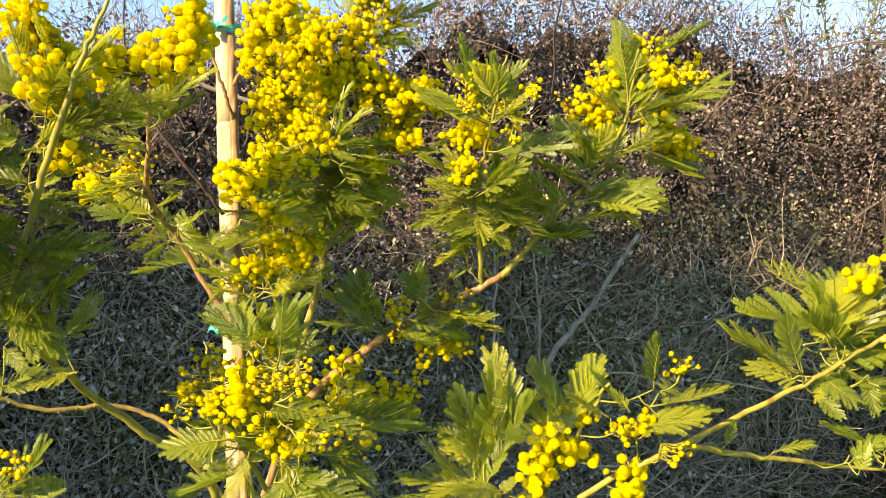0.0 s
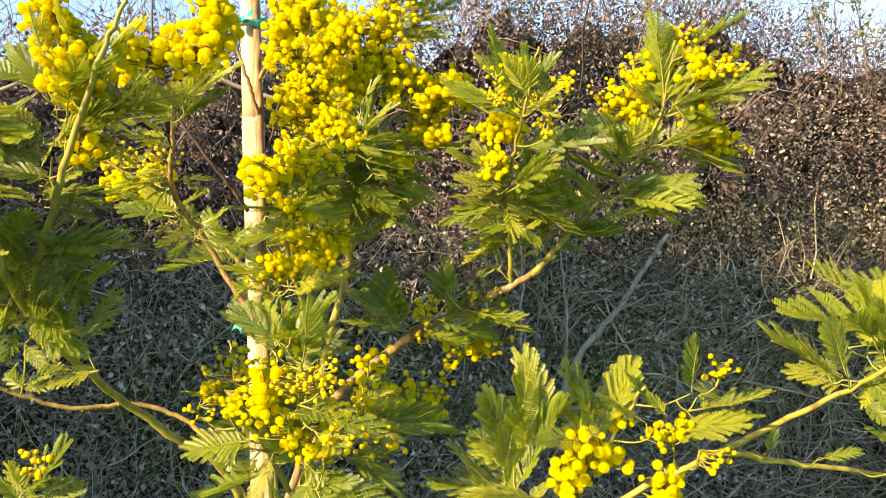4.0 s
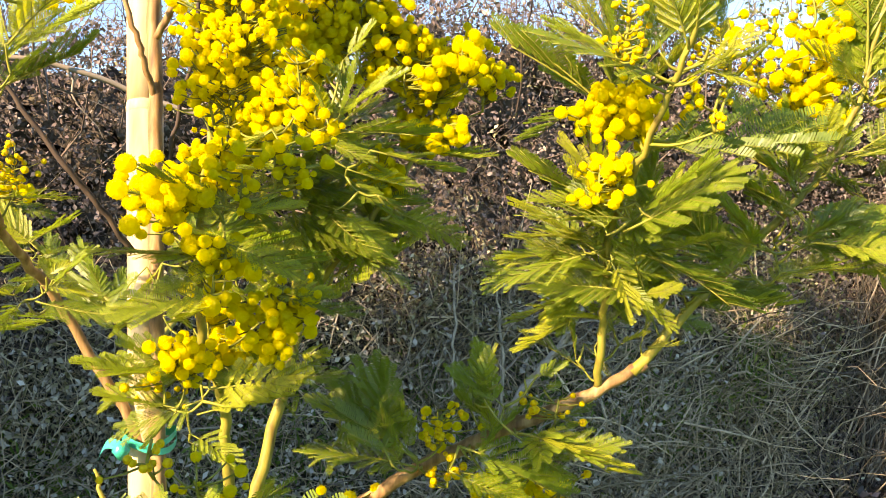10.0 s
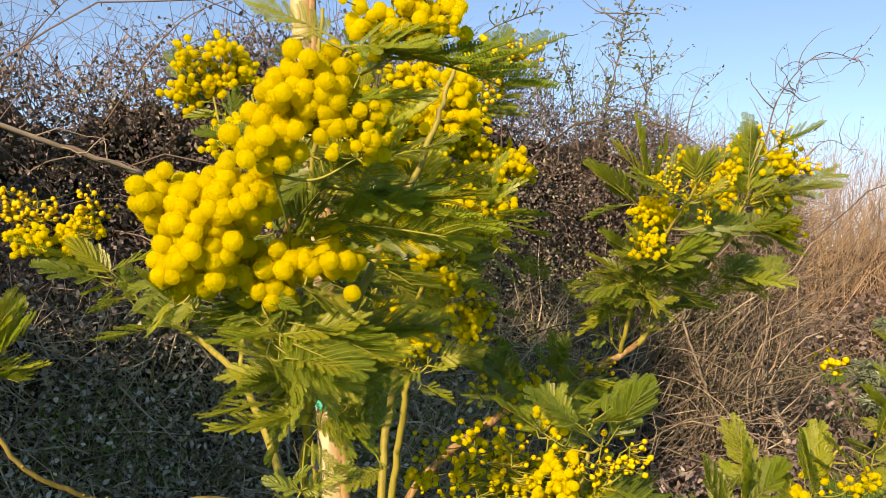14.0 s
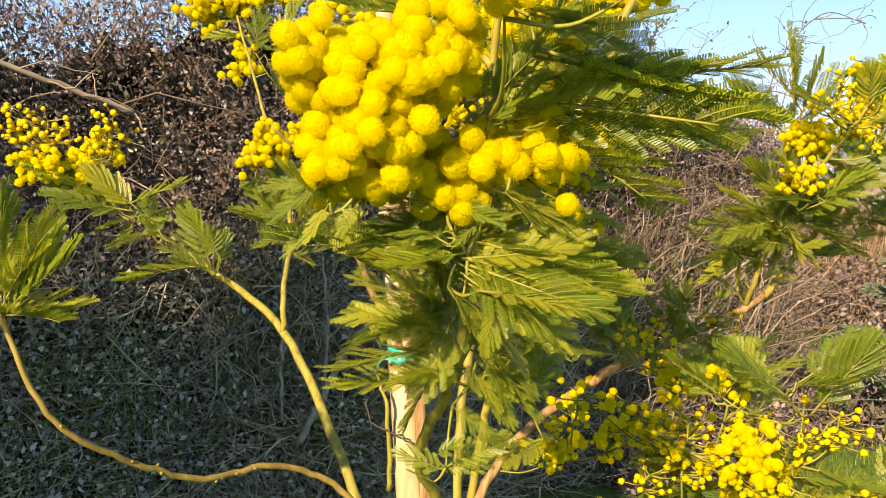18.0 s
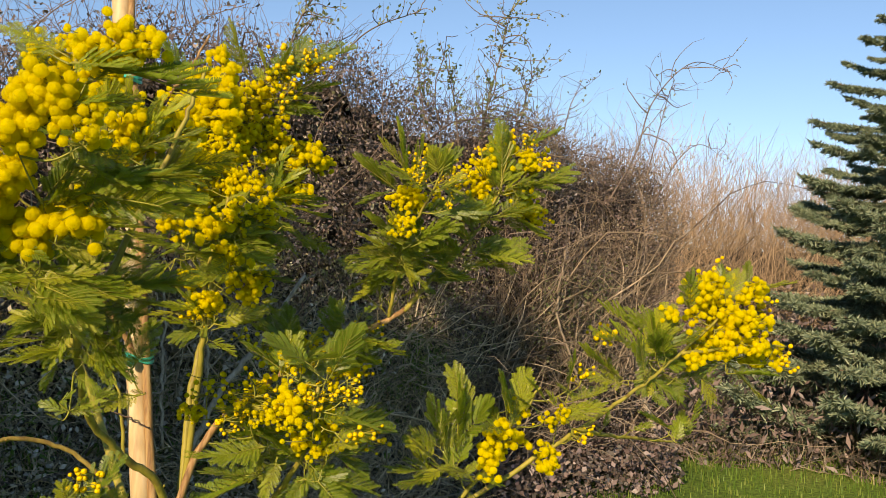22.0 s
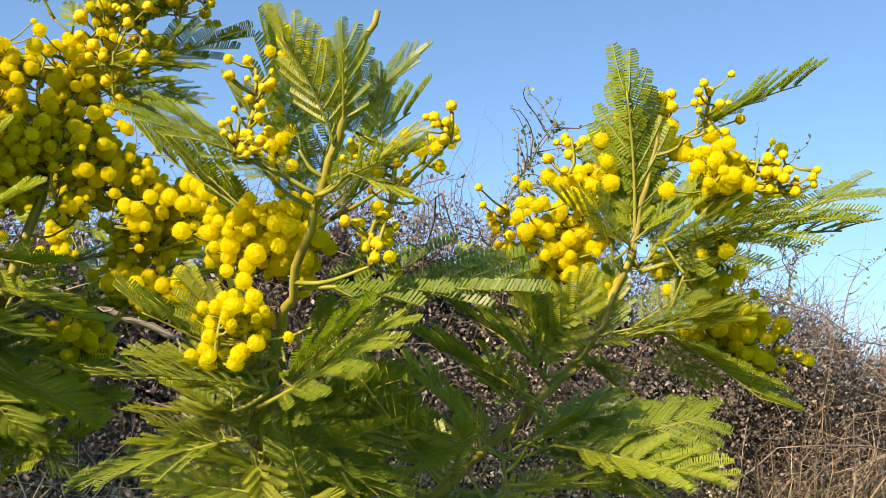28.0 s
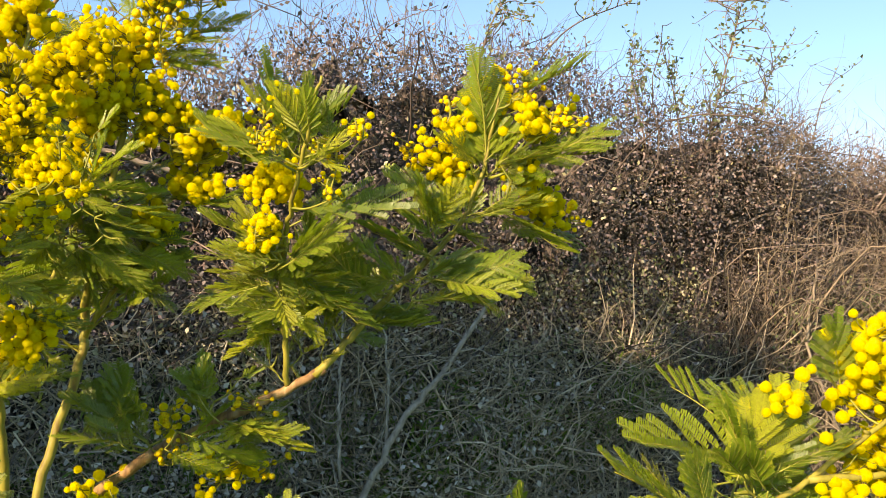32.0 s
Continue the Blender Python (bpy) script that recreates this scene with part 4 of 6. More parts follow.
def leaf_on(p, d, long):
    """One leaf with its foot at p, along d."""
    d = Vector(d).normalized()
    up = Vector((rng.normal() * 0.35 - 0.1, -0.32 + rng.normal() * 0.35, 0.95 + rng.normal() * 0.2))
    x = d.cross(up).normalized()
    m = Matrix((x, d, x.cross(d))).transposed().to_4x4()
    m.translation = Vector(p - FOOT)
    kinds = FANS if rng.random() < (0.8 if d.z > 0.5 else 0.35) else LEAVES
    ob = part("leaf", kinds[int(rng.integers(len(kinds)))], sprig(p, 0.0008, 0.0005))
    ob.matrix_basis = m @ Matrix.Diagonal((long * rng.uniform(0.85, 1.15), long * 1.04, long, 1))


def leaves_at(rows):
    """Each row: the foot and the tip of one leaf; most have a neighbour on the same shoot."""
    for x0, y0, z0, x1, y1, z1 in rows:
        p, d = np.array((x0, y0, z0)), np.array((x1 - x0, y1 - y0, z1 - z0))
        long = float(np.linalg.norm(d))
        leaf_on(p, d, long)
        for again in range(int(rng.random() < 0.85) + int(rng.random() < 0.5)):
            e = unit((d / long + rng.normal(size=3) * 0.5)[None])[0]
            leaf_on(p + rng.normal(size=3) * 0.006 + d * rng.uniform(-0.1, 0.25), e, long * rng.uniform(0.45, 0.8))


def ball(level, spikes, core, seed):
    """A pompon: a round heart bristling with fine stamens."""
    bm = bmesh.new()
    bmesh.ops.create_icosphere(bm, subdivisions=level, radius=core)
    r = np.random.default_rng(seed)
    for v in bm.verts:
        v.co *= 1 - 0.18 * r.random()
    vv = np.array([v.co[:] for v in bm.verts])
    ff = np.array([[v.index for v in f.verts] for f in bm.faces])
    bm.free()
    if spikes:
        d = unit(r.normal(size=(spikes, 3)))
        s = unit(np.cross(d, r.normal(size=(spikes, 3)))) * (0.50 / math.sqrt(spikes))
        tip = d * r.uniform(0.97, 1.13, spikes)[:, None] + s * r.uniform(-0.5, 0.5, spikes)[:, None]
        sv = np.stack([d * core * 0.9 - s, d * core * 0.9 + s, tip], 1).reshape(-1, 3)
        ff = np.concatenate([ff, np.arange(spikes * 3).reshape(-1, 3) + len(vv)])
        vv = np.concatenate([vv, sv])
    return vv, ff


BALLS = [ball(2, 70, 0.97, s) for s in range(5)]
BUDS = [ball(2, 30, 0.96, s) for s in range(3)]


def tri_mesh(name, v, f, mat, smooth=False):
    return mesh_of(name, v, f[:, :3], mat, smooth)


BLOSSOMS = []
for s in range(4):
    v, f = ball(3, 520, 0.97, s)
    BLOSSOMS.append(tri_mesh("blossom", v * 0.005, f, M_BLOSSOM, True))


def sprays_at(rows):
    """Each row: the middle of a spray, its half width and half height, how many balls, their radius, and the kind:
    f full bloom, m half open, b a raceme of buds, r a raceme in bloom, F full bloom with every ball a piece of its own."""
    for x, y, z, rx, ry, count, rad, kind in rows:
        c = np.array((x, y, z)) - FOOT
        n = int(count * 1.6) + 2
        if kind in "br":
            # a loose raceme: balls along two or three crooked stalks
            places = []
            for s in range(max(3, n // 4)):
                a = np.array([rng.normal() * rx * 0.5, rng.normal() * rx * 0.5, -ry * 0.6])
                e = np.array([rng.uniform(-1, 1) * rx * 1.2, rng.uniform(-1, 1) * rx * 0.8, ry * rng.uniform(0.2, 1.2)])
                t = np.linspace(0.1, 1, 6)[:, None]
                places.append(a + t * (e - a) + rng.normal(size=(6, 3)) * rad * 1.5)
            places = np.concatenate(places)[:n]
        else:
            # a panicle: several round bunches within the spray
            n = int(count * (2.9 if kind == "F" else 3.3)) + 2
            hearts = []
            for s in range(max(3, count // 4)):
                g = rng.normal(size=3)
                hearts.append(g / np.linalg.norm(g) * rng.random() ** 0.4 * np.array([rx, rx * 0.75, ry]) * 0.85)
            places = []
            tries = 0
            while len(places) < n and tries < 900:
                tries += 1
                p = hearts[tries % len(hearts)] + rng.normal(size=3) * rad * 1.25
                if all(np.linalg.norm(p - o) > rad * 0.82 for o in places):
                    places.append(p)
            places = np.array(places)
        foot = np.array([0, 0.3 * rx, -ry * 1.05])
        sprig(c + foot + FOOT, 0.0008, 0.0005, 0.2)
        heap = Heap()
        axis = smooth_line([foot, foot * 0.3 + rng.normal(size=3) * rx * 0.1, np.array([0, 0, ry * 0.7])], 4)
        heap.add(*tube(axis, (0.0010, 0.0006), 4))
        for p in places:
            k = axis[int(np.argmin(np.linalg.norm(axis - p + np.array([0, 0, ry * 0.35]), axis=1)))]
            heap.add(*tube(np.array([k, (k + p) / 2 + np.array([0, 0, -rad * 0.3]), p]), (0.0006, 0.0004), 3))
        spray = part("flower_spray", heap.mesh("flower_spray", M_STALK), tree)
        spray.location = Vector(c)
        if kind == "F":
            for p in places:
                b = part("blossom", BLOSSOMS[int(rng.integers(4))], spray)
                b.matrix_basis = pose(*p, *rng.uniform(0, 360, 3)) @ Matrix.Scale(rad / 0.005 * rng.uniform(0.95, 1.22), 4)
        else:
            vv, ff, m = [], [], 0
            for p in places:
                s = rad * (rng.uniform(0.55, 1.05) if kind == "b" else rng.uniform(0.45, 0.75) if rng.random() < 0.45 else rng.uniform(0.78, 1.0))
                bv, bf = (BUDS[int(rng.integers(3))] if kind == "b" else BALLS[int(rng.integers(5))])
                vv.append(bv * s + p)
                ff.append(bf + m)
                m += len(bv)
            part("blossoms", tri_mesh("blossoms", np.concatenate(vv), np.concatenate(ff), M_BUD if kind == "b" else M_BLOSSOM, True), spray)


# leaves at the tip of the long right-hand limb
leaves_at([(0.044, 0.713, 1.570, 0.044, 0.696, 1.594),
    (0.043, 0.713, 1.567, 0.025, 0.700, 1.597),
    (0.044, 0.713, 1.571, 0.062, 0.710, 1.599),
    (0.039, 0.717, 1.553, -0.016, 0.721, 1.581),
    (0.039, 0.717, 1.553, 0.065, 0.696, 1.570),
    (0.034, 0.743, 1.528, 0.099, 0.723, 1.539),
    (0.030, 0.747, 1.514, 0.002, 0.748, 1.518),
    (0.032, 0.750, 1.498, -0.017, 0.738, 1.505),
    (0.030, 0.750, 1.498, 0.002, 0.753, 1.531),
    (0.029, 0.751, 1.493, 0.072, 0.718, 1.521),
    (0.028, 0.779, 1.484, -0.029, 0.783, 1.468),
    (0.031, 0.781, 1.473, -0.002, 0.781, 1.491)])
leaves_at([(0.031, 0.779, 1.482, 0.052, 0.769, 1.501),
    (0.029, 0.780, 1.478, 0.065, 0.777, 1.472),
    (0.029, 0.778, 1.489, -0.016, 0.791, 1.494),
    (0.167, 0.800, 1.571, 0.165, 0.803, 1.605),
    (0.187, 0.787, 1.615, 0.218, 0.764, 1.644),
    (0.167, 0.800, 1.571, 0.193, 0.792, 1.600),
    (0.169, 0.802, 1.562, 0.158, 0.795, 1.638),
    (0.171, 0.802, 1.560, 0.247, 0.761, 1.591),
    (0.154, 0.811, 1.527, 0.200, 0.769, 1.545),
    (0.183, 0.805, 1.536, 0.243, 0.818, 1.516),
    (0.168, 0.800, 1.568, 0.136, 0.793, 1.589),
    (0.130, 0.802, 1.519, 0.120, 0.787, 1.556)])
leaves_at([(0.130, 0.802, 1.519, 0.097, 0.813, 1.544),
    (0.130, 0.802, 1.519, 0.149, 0.793, 1.551),
    (0.144, 0.800, 1.520, 0.169, 0.794, 1.520),
    (0.131, 0.802, 1.517, 0.110, 0.806, 1.536),
    (0.131, 0.776, 1.488, 0.180, 0.741, 1.487),
    (0.135, 0.775, 1.490, 0.190, 0.770, 1.502),
    (0.108, 0.780, 1.486, 0.078, 0.772, 1.513),
    (0.094, 0.785, 1.473, 0.056, 0.762, 1.510),
    (0.085, 0.784, 1.482, 0.067, 0.785, 1.496),
    (0.117, 0.781, 1.473, 0.172, 0.786, 1.480),
    (0.108, 0.780, 1.484, 0.075, 0.774, 1.489),
    (0.122, 0.777, 1.487, 0.150, 0.771, 1.507)])
# leaves along the lower half of that limb and its upright shoot
leaves_at([(-0.006, 0.817, 1.385, 0.049, 0.805, 1.377),
    (-0.025, 0.818, 1.404, -0.020, 0.823, 1.428),
    (-0.013, 0.818, 1.398, -0.038, 0.823, 1.419),
    (-0.037, 0.816, 1.378, 0.016, 0.801, 1.368),
    (-0.058, 0.830, 1.368, -0.116, 0.845, 1.397),
    (-0.058, 0.830, 1.362, -0.117, 0.835, 1.379),
    (-0.064, 0.830, 1.374, -0.068, 0.834, 1.400),
    (0.029, 0.817, 1.418, -0.001, 0.826, 1.441),
    (0.034, 0.817, 1.430, 0.049, 0.816, 1.456),
    (0.033, 0.819, 1.455, -0.023, 0.828, 1.469),
    (0.035, 0.820, 1.474, -0.017, 0.833, 1.479),
    (0.035, 0.821, 1.480, 0.001, 0.807, 1.498)])
leaves_at([(0.034, 0.819, 1.449, 0.056, 0.827, 1.468),
    (0.059, 0.818, 1.431, 0.067, 0.816, 1.459),
    (0.068, 0.819, 1.450, 0.057, 0.819, 1.499),
    (0.087, 0.820, 1.453, 0.132, 0.804, 1.461),
    (0.003, 0.816, 1.414, 0.018, 0.819, 1.423),
    (0.036, 0.820, 1.465, 0.011, 0.812, 1.449),
    (0.032, 0.777, 1.487, 0.080, 0.792, 1.514),
    (0.033, 0.778, 1.502, -0.016, 0.765, 1.526),
    (0.032, 0.776, 1.482, 0.064, 0.777, 1.488),
    (0.031, 0.777, 1.493, 0.006, 0.774, 1.512),
    (0.139, 0.795, 1.501, 0.206, 0.798, 1.487),
    (0.119, 0.794, 1.488, 0.166, 0.779, 1.484)])
leaves_at([(0.131, 0.795, 1.503, 0.086, 0.781, 1.525),
    (0.105, 0.793, 1.476, 0.076, 0.800, 1.500),
    (0.029, 0.777, 1.502, -0.001, 0.790, 1.474),
    (0.029, 0.777, 1.498, 0.064, 0.770, 1.475),
    (0.025, 0.778, 1.482, -0.009, 0.798, 1.505),
    (0.029, 0.777, 1.474, 0.059, 0.760, 1.452),
    (0.044, 0.774, 1.486, 0.084, 0.775, 1.499),
    (0.044, 0.774, 1.482, 0.088, 0.749, 1.468),
    (0.027, 0.819, 1.459, -0.011, 0.835, 1.444),
    (0.027, 0.819, 1.472, 0.054, 0.819, 1.449),
    (0.027, 0.819, 1.446, -0.006, 0.823, 1.432),
    (0.029, 0.819, 1.432, 0.047, 0.826, 1.415)])
leaves_at([(0.080, 0.814, 1.460, 0.117, 0.818, 1.460),
    (0.060, 0.816, 1.450, 0.080, 0.820, 1.473),
    (0.033, 0.818, 1.479, 0.008, 0.807, 1.460)])
# leaves among the blossom in the middle
leaves_at([(-0.107, 0.830, 1.544, -0.072, 0.825, 1.572),
    (-0.104, 0.830, 1.541, -0.055, 0.812, 1.543),
    (-0.100, 0.832, 1.579, -0.085, 0.827, 1.597),
    (-0.114, 0.829, 1.538, -0.083, 0.820, 1.525),
    (-0.136, 0.829, 1.541, -0.160, 0.834, 1.525),
    (-0.100, 0.832, 1.573, -0.124, 0.822, 1.583),
    (-0.142, 0.943, 1.512, -0.086, 0.932, 1.543),
    (-0.139, 0.943, 1.516, -0.048, 0.939, 1.514),
    (-0.146, 0.942, 1.500, -0.104, 0.953, 1.469),
    (-0.118, 0.941, 1.473, -0.054, 0.965, 1.494),
    (-0.138, 0.942, 1.504, -0.088, 0.948, 1.482),
    (-0.135, 0.943, 1.520, -0.101, 0.932, 1.501)])
leaves_at([(-0.144, 0.942, 1.508, -0.071, 0.942, 1.494),
    (-0.138, 0.943, 1.512, -0.120, 0.949, 1.540),
    (-0.131, 0.979, 1.430, -0.068, 0.951, 1.482),
    (-0.126, 0.980, 1.459, -0.165, 0.988, 1.501),
    (-0.133, 0.978, 1.426, -0.170, 0.972, 1.459),
    (-0.128, 0.980, 1.459, -0.084, 0.982, 1.464),
    (-0.126, 0.981, 1.472, -0.169, 0.984, 1.471),
    (-0.152, 0.785, 1.499, -0.196, 0.789, 1.510),
    (-0.153, 0.785, 1.493, -0.176, 0.784, 1.504),
    (-0.152, 0.784, 1.478, -0.214, 0.783, 1.477),
    (-0.153, 0.783, 1.461, -0.196, 0.767, 1.453),
    (-0.152, 0.785, 1.499, -0.118, 0.784, 1.502)])
leaves_at([(-0.153, 0.784, 1.484, -0.115, 0.771, 1.474),
    (-0.153, 0.784, 1.473, -0.181, 0.780, 1.461),
    (-0.170, 0.805, 1.416, -0.224, 0.804, 1.424),
    (-0.166, 0.805, 1.404, -0.209, 0.810, 1.386),
    (-0.169, 0.804, 1.397, -0.128, 0.800, 1.411),
    (-0.172, 0.804, 1.388, -0.147, 0.792, 1.376),
    (-0.178, 0.804, 1.400, -0.215, 0.803, 1.409),
    (-0.163, 0.805, 1.410, -0.121, 0.795, 1.422),
    (-0.144, 0.862, 1.438, -0.112, 0.869, 1.455),
    (-0.168, 0.861, 1.427, -0.136, 0.856, 1.418),
    (-0.162, 0.862, 1.448, -0.178, 0.859, 1.469),
    (-0.151, 0.862, 1.435, -0.126, 0.870, 1.420)])
leaves_at([(-0.103, 0.988, 1.543, -0.010, 0.940, 1.550),
    (-0.144, 1.003, 1.529, -0.063, 0.956, 1.499),
    (-0.109, 0.991, 1.562, -0.034, 0.949, 1.587),
    (-0.156, 1.008, 1.535, -0.203, 1.019, 1.484),
    (-0.110, 0.937, 1.690, -0.141, 0.924, 1.738),
    (-0.099, 0.933, 1.691, -0.054, 0.917, 1.709),
    (-0.150, 0.951, 1.671, -0.109, 0.950, 1.663),
    (-0.166, 0.956, 1.617, -0.120, 0.938, 1.540),
    (-0.093, 0.930, 1.661, -0.029, 0.918, 1.676),
    (-0.138, 0.947, 1.660, -0.189, 0.986, 1.693),
    (-0.088, 0.929, 1.679, 0.001, 0.922, 1.735),
    (-0.167, 0.957, 1.665, -0.201, 0.982, 1.727)])
leaves_at([(-0.194, 0.857, 1.485, -0.153, 0.853, 1.459),
    (-0.199, 0.859, 1.469, -0.229, 0.880, 1.430),
    (-0.189, 0.855, 1.475, -0.120, 0.811, 1.487),
    (-0.193, 0.856, 1.432, -0.153, 0.837, 1.401),
    (-0.198, 0.858, 1.410, -0.233, 0.862, 1.389),
    (-0.081, 0.928, 1.690, -0.069, 0.906, 1.721),
    (-0.072, 0.933, 1.667, -0.010, 0.914, 1.687),
    (-0.074, 0.935, 1.661, -0.025, 0.916, 1.653),
    (-0.086, 0.931, 1.684, -0.100, 0.926, 1.718),
    (-0.087, 0.942, 1.646, -0.035, 0.929, 1.653)])
# leaves on the limb behind the stake
leaves_at([(-0.294, 0.862, 1.509, -0.336, 0.838, 1.482),
    (-0.289, 0.862, 1.503, -0.249, 0.859, 1.509),
    (-0.272, 0.858, 1.448, -0.293, 0.853, 1.431),
    (-0.261, 0.859, 1.453, -0.239, 0.864, 1.476),
    (-0.297, 0.862, 1.515, -0.337, 0.842, 1.503),
    (-0.289, 0.862, 1.503, -0.312, 0.845, 1.470),
    (-0.266, 0.858, 1.448, -0.221, 0.857, 1.437),
    (-0.274, 0.822, 1.555, -0.300, 0.814, 1.576),
    (-0.274, 0.822, 1.555, -0.232, 0.837, 1.587),
    (-0.274, 0.823, 1.564, -0.255, 0.821, 1.607),
    (-0.275, 0.820, 1.533, -0.310, 0.800, 1.549),
    (-0.280, 0.819, 1.542, -0.302, 0.824, 1.560)])
leaves_at([(-0.318, 0.810, 1.515, -0.330, 0.801, 1.545),
    (-0.274, 0.823, 1.568, -0.297, 0.805, 1.600),
    (-0.272, 0.824, 1.573, -0.219, 0.823, 1.606),
    (-0.432, 1.293, 1.454, -0.522, 1.312, 1.468),
    (-0.438, 1.296, 1.460, -0.381, 1.254, 1.496),
    (-0.444, 1.299, 1.466, -0.476, 1.313, 1.503),
    (-0.432, 1.293, 1.447, -0.467, 1.320, 1.431),
    (-0.357, 1.260, 1.394, -0.440, 1.260, 1.391),
    (-0.345, 1.255, 1.394, -0.379, 1.263, 1.457),
    (-0.339, 1.253, 1.395, -0.331, 1.255, 1.434),
    (-0.401, 1.279, 1.423, -0.419, 1.303, 1.467),
    (-0.426, 1.291, 1.448, -0.376, 1.291, 1.457)])
leaves_at([(-0.413, 1.284, 1.429, -0.461, 1.284, 1.414),
    (-0.438, 1.296, 1.460, -0.548, 1.340, 1.498),
    (-0.240, 1.324, 1.441, -0.292, 1.368, 1.488),
    (-0.240, 1.324, 1.441, -0.203, 1.281, 1.494),
    (-0.243, 1.323, 1.412, -0.280, 1.340, 1.431),
    (-0.242, 1.323, 1.405, -0.197, 1.287, 1.413),
    (-0.241, 1.324, 1.448, -0.234, 1.335, 1.506),
    (-0.240, 1.323, 1.434, -0.304, 1.375, 1.458),
    (-0.241, 1.324, 1.448, -0.270, 1.338, 1.518),
    (-0.522, 0.818, 1.402, -0.487, 0.786, 1.410),
    (-0.522, 0.818, 1.402, -0.494, 0.786, 1.450),
    (-0.522, 0.818, 1.406, -0.517, 0.811, 1.475)])
leaves_at([(-0.522, 0.818, 1.409, -0.547, 0.841, 1.445),
    (-0.523, 0.818, 1.406, -0.501, 0.795, 1.463),
    (-0.516, 0.816, 1.423, -0.492, 0.813, 1.459),
    (-0.522, 0.818, 1.402, -0.541, 0.823, 1.422),
    (-0.259, 1.588, 1.716, -0.320, 1.599, 1.710),
    (-0.241, 1.581, 1.698, -0.172, 1.558, 1.694),
    (-0.225, 1.573, 1.708, -0.198, 1.544, 1.771),
    (-0.258, 1.588, 1.688, -0.246, 1.571, 1.751),
    (-0.222, 1.572, 1.644, -0.136, 1.551, 1.697),
    (-0.241, 1.580, 1.689, -0.213, 1.564, 1.625),
    (-0.268, 1.593, 1.734, -0.345, 1.650, 1.817),
    (-0.258, 1.332, 1.517, -0.299, 1.349, 1.483)])
leaves_at([(-0.244, 1.325, 1.502, -0.199, 1.286, 1.504),
    (-0.251, 1.329, 1.517, -0.282, 1.338, 1.546),
    (-0.255, 1.331, 1.447, -0.303, 1.369, 1.468)])
# leaves of the near limb with the densest blossom
leaves_at([(-0.316, 0.619, 1.432, -0.358, 0.638, 1.462),
    (-0.316, 0.619, 1.432, -0.355, 0.653, 1.444),
    (-0.313, 0.617, 1.415, -0.374, 0.614, 1.414),
    (-0.315, 0.617, 1.399, -0.369, 0.628, 1.402),
    (-0.313, 0.618, 1.421, -0.280, 0.610, 1.411),
    (-0.310, 0.615, 1.399, -0.272, 0.604, 1.395),
    (-0.312, 0.615, 1.388, -0.294, 0.607, 1.373),
    (-0.314, 0.614, 1.358, -0.285, 0.607, 1.375),
    (-0.313, 0.614, 1.355, -0.332, 0.629, 1.363),
    (-0.309, 0.617, 1.443, -0.269, 0.606, 1.456),
    (-0.310, 0.616, 1.410, -0.289, 0.606, 1.389)])
leaves_at([(-0.314, 0.619, 1.437, -0.332, 0.631, 1.466),
    (-0.316, 0.619, 1.421, -0.354, 0.626, 1.430),
    (-0.338, 0.535, 1.493, -0.387, 0.559, 1.466),
    (-0.345, 0.536, 1.469, -0.376, 0.551, 1.469),
    (-0.343, 0.535, 1.465, -0.277, 0.520, 1.450),
    (-0.341, 0.535, 1.471, -0.291, 0.510, 1.462),
    (-0.343, 0.535, 1.461, -0.306, 0.493, 1.449),
    (-0.345, 0.536, 1.465, -0.301, 0.518, 1.470),
    (-0.345, 0.537, 1.473, -0.318, 0.533, 1.484),
    (-0.346, 0.536, 1.456, -0.306, 0.522, 1.437),
    (-0.345, 0.537, 1.471, -0.388, 0.558, 1.479),
    (-0.347, 0.537, 1.462, -0.318, 0.519, 1.446)])
leaves_at([(-0.329, 0.533, 1.524, -0.259, 0.489, 1.527),
    (-0.335, 0.536, 1.528, -0.279, 0.521, 1.543),
    (-0.283, 0.630, 1.562, -0.230, 0.575, 1.576),
    (-0.285, 0.629, 1.533, -0.221, 0.622, 1.565),
    (-0.285, 0.629, 1.539, -0.232, 0.621, 1.520),
    (-0.283, 0.630, 1.556, -0.251, 0.632, 1.589),
    (-0.294, 0.635, 1.573, -0.370, 0.638, 1.579),
    (-0.338, 0.535, 1.493, -0.314, 0.510, 1.476),
    (-0.384, 0.534, 1.492, -0.416, 0.557, 1.490),
    (-0.394, 0.538, 1.479, -0.411, 0.542, 1.497),
    (-0.383, 0.533, 1.476, -0.403, 0.536, 1.475),
    (-0.322, 0.529, 1.544, -0.250, 0.488, 1.524)])
leaves_at([(-0.330, 0.532, 1.522, -0.247, 0.507, 1.526),
    (-0.325, 0.531, 1.556, -0.293, 0.504, 1.544),
    (-0.329, 0.469, 1.602, -0.252, 0.434, 1.596),
    (-0.331, 0.470, 1.604, -0.366, 0.487, 1.628),
    (-0.328, 0.468, 1.575, -0.289, 0.459, 1.582),
    (-0.331, 0.470, 1.596, -0.301, 0.436, 1.613),
    (-0.309, 0.616, 1.436, -0.361, 0.648, 1.433),
    (-0.309, 0.616, 1.436, -0.354, 0.627, 1.418),
    (-0.307, 0.615, 1.455, -0.236, 0.588, 1.453),
    (-0.310, 0.616, 1.451, -0.363, 0.623, 1.465),
    (-0.313, 0.618, 1.462, -0.385, 0.667, 1.468)])
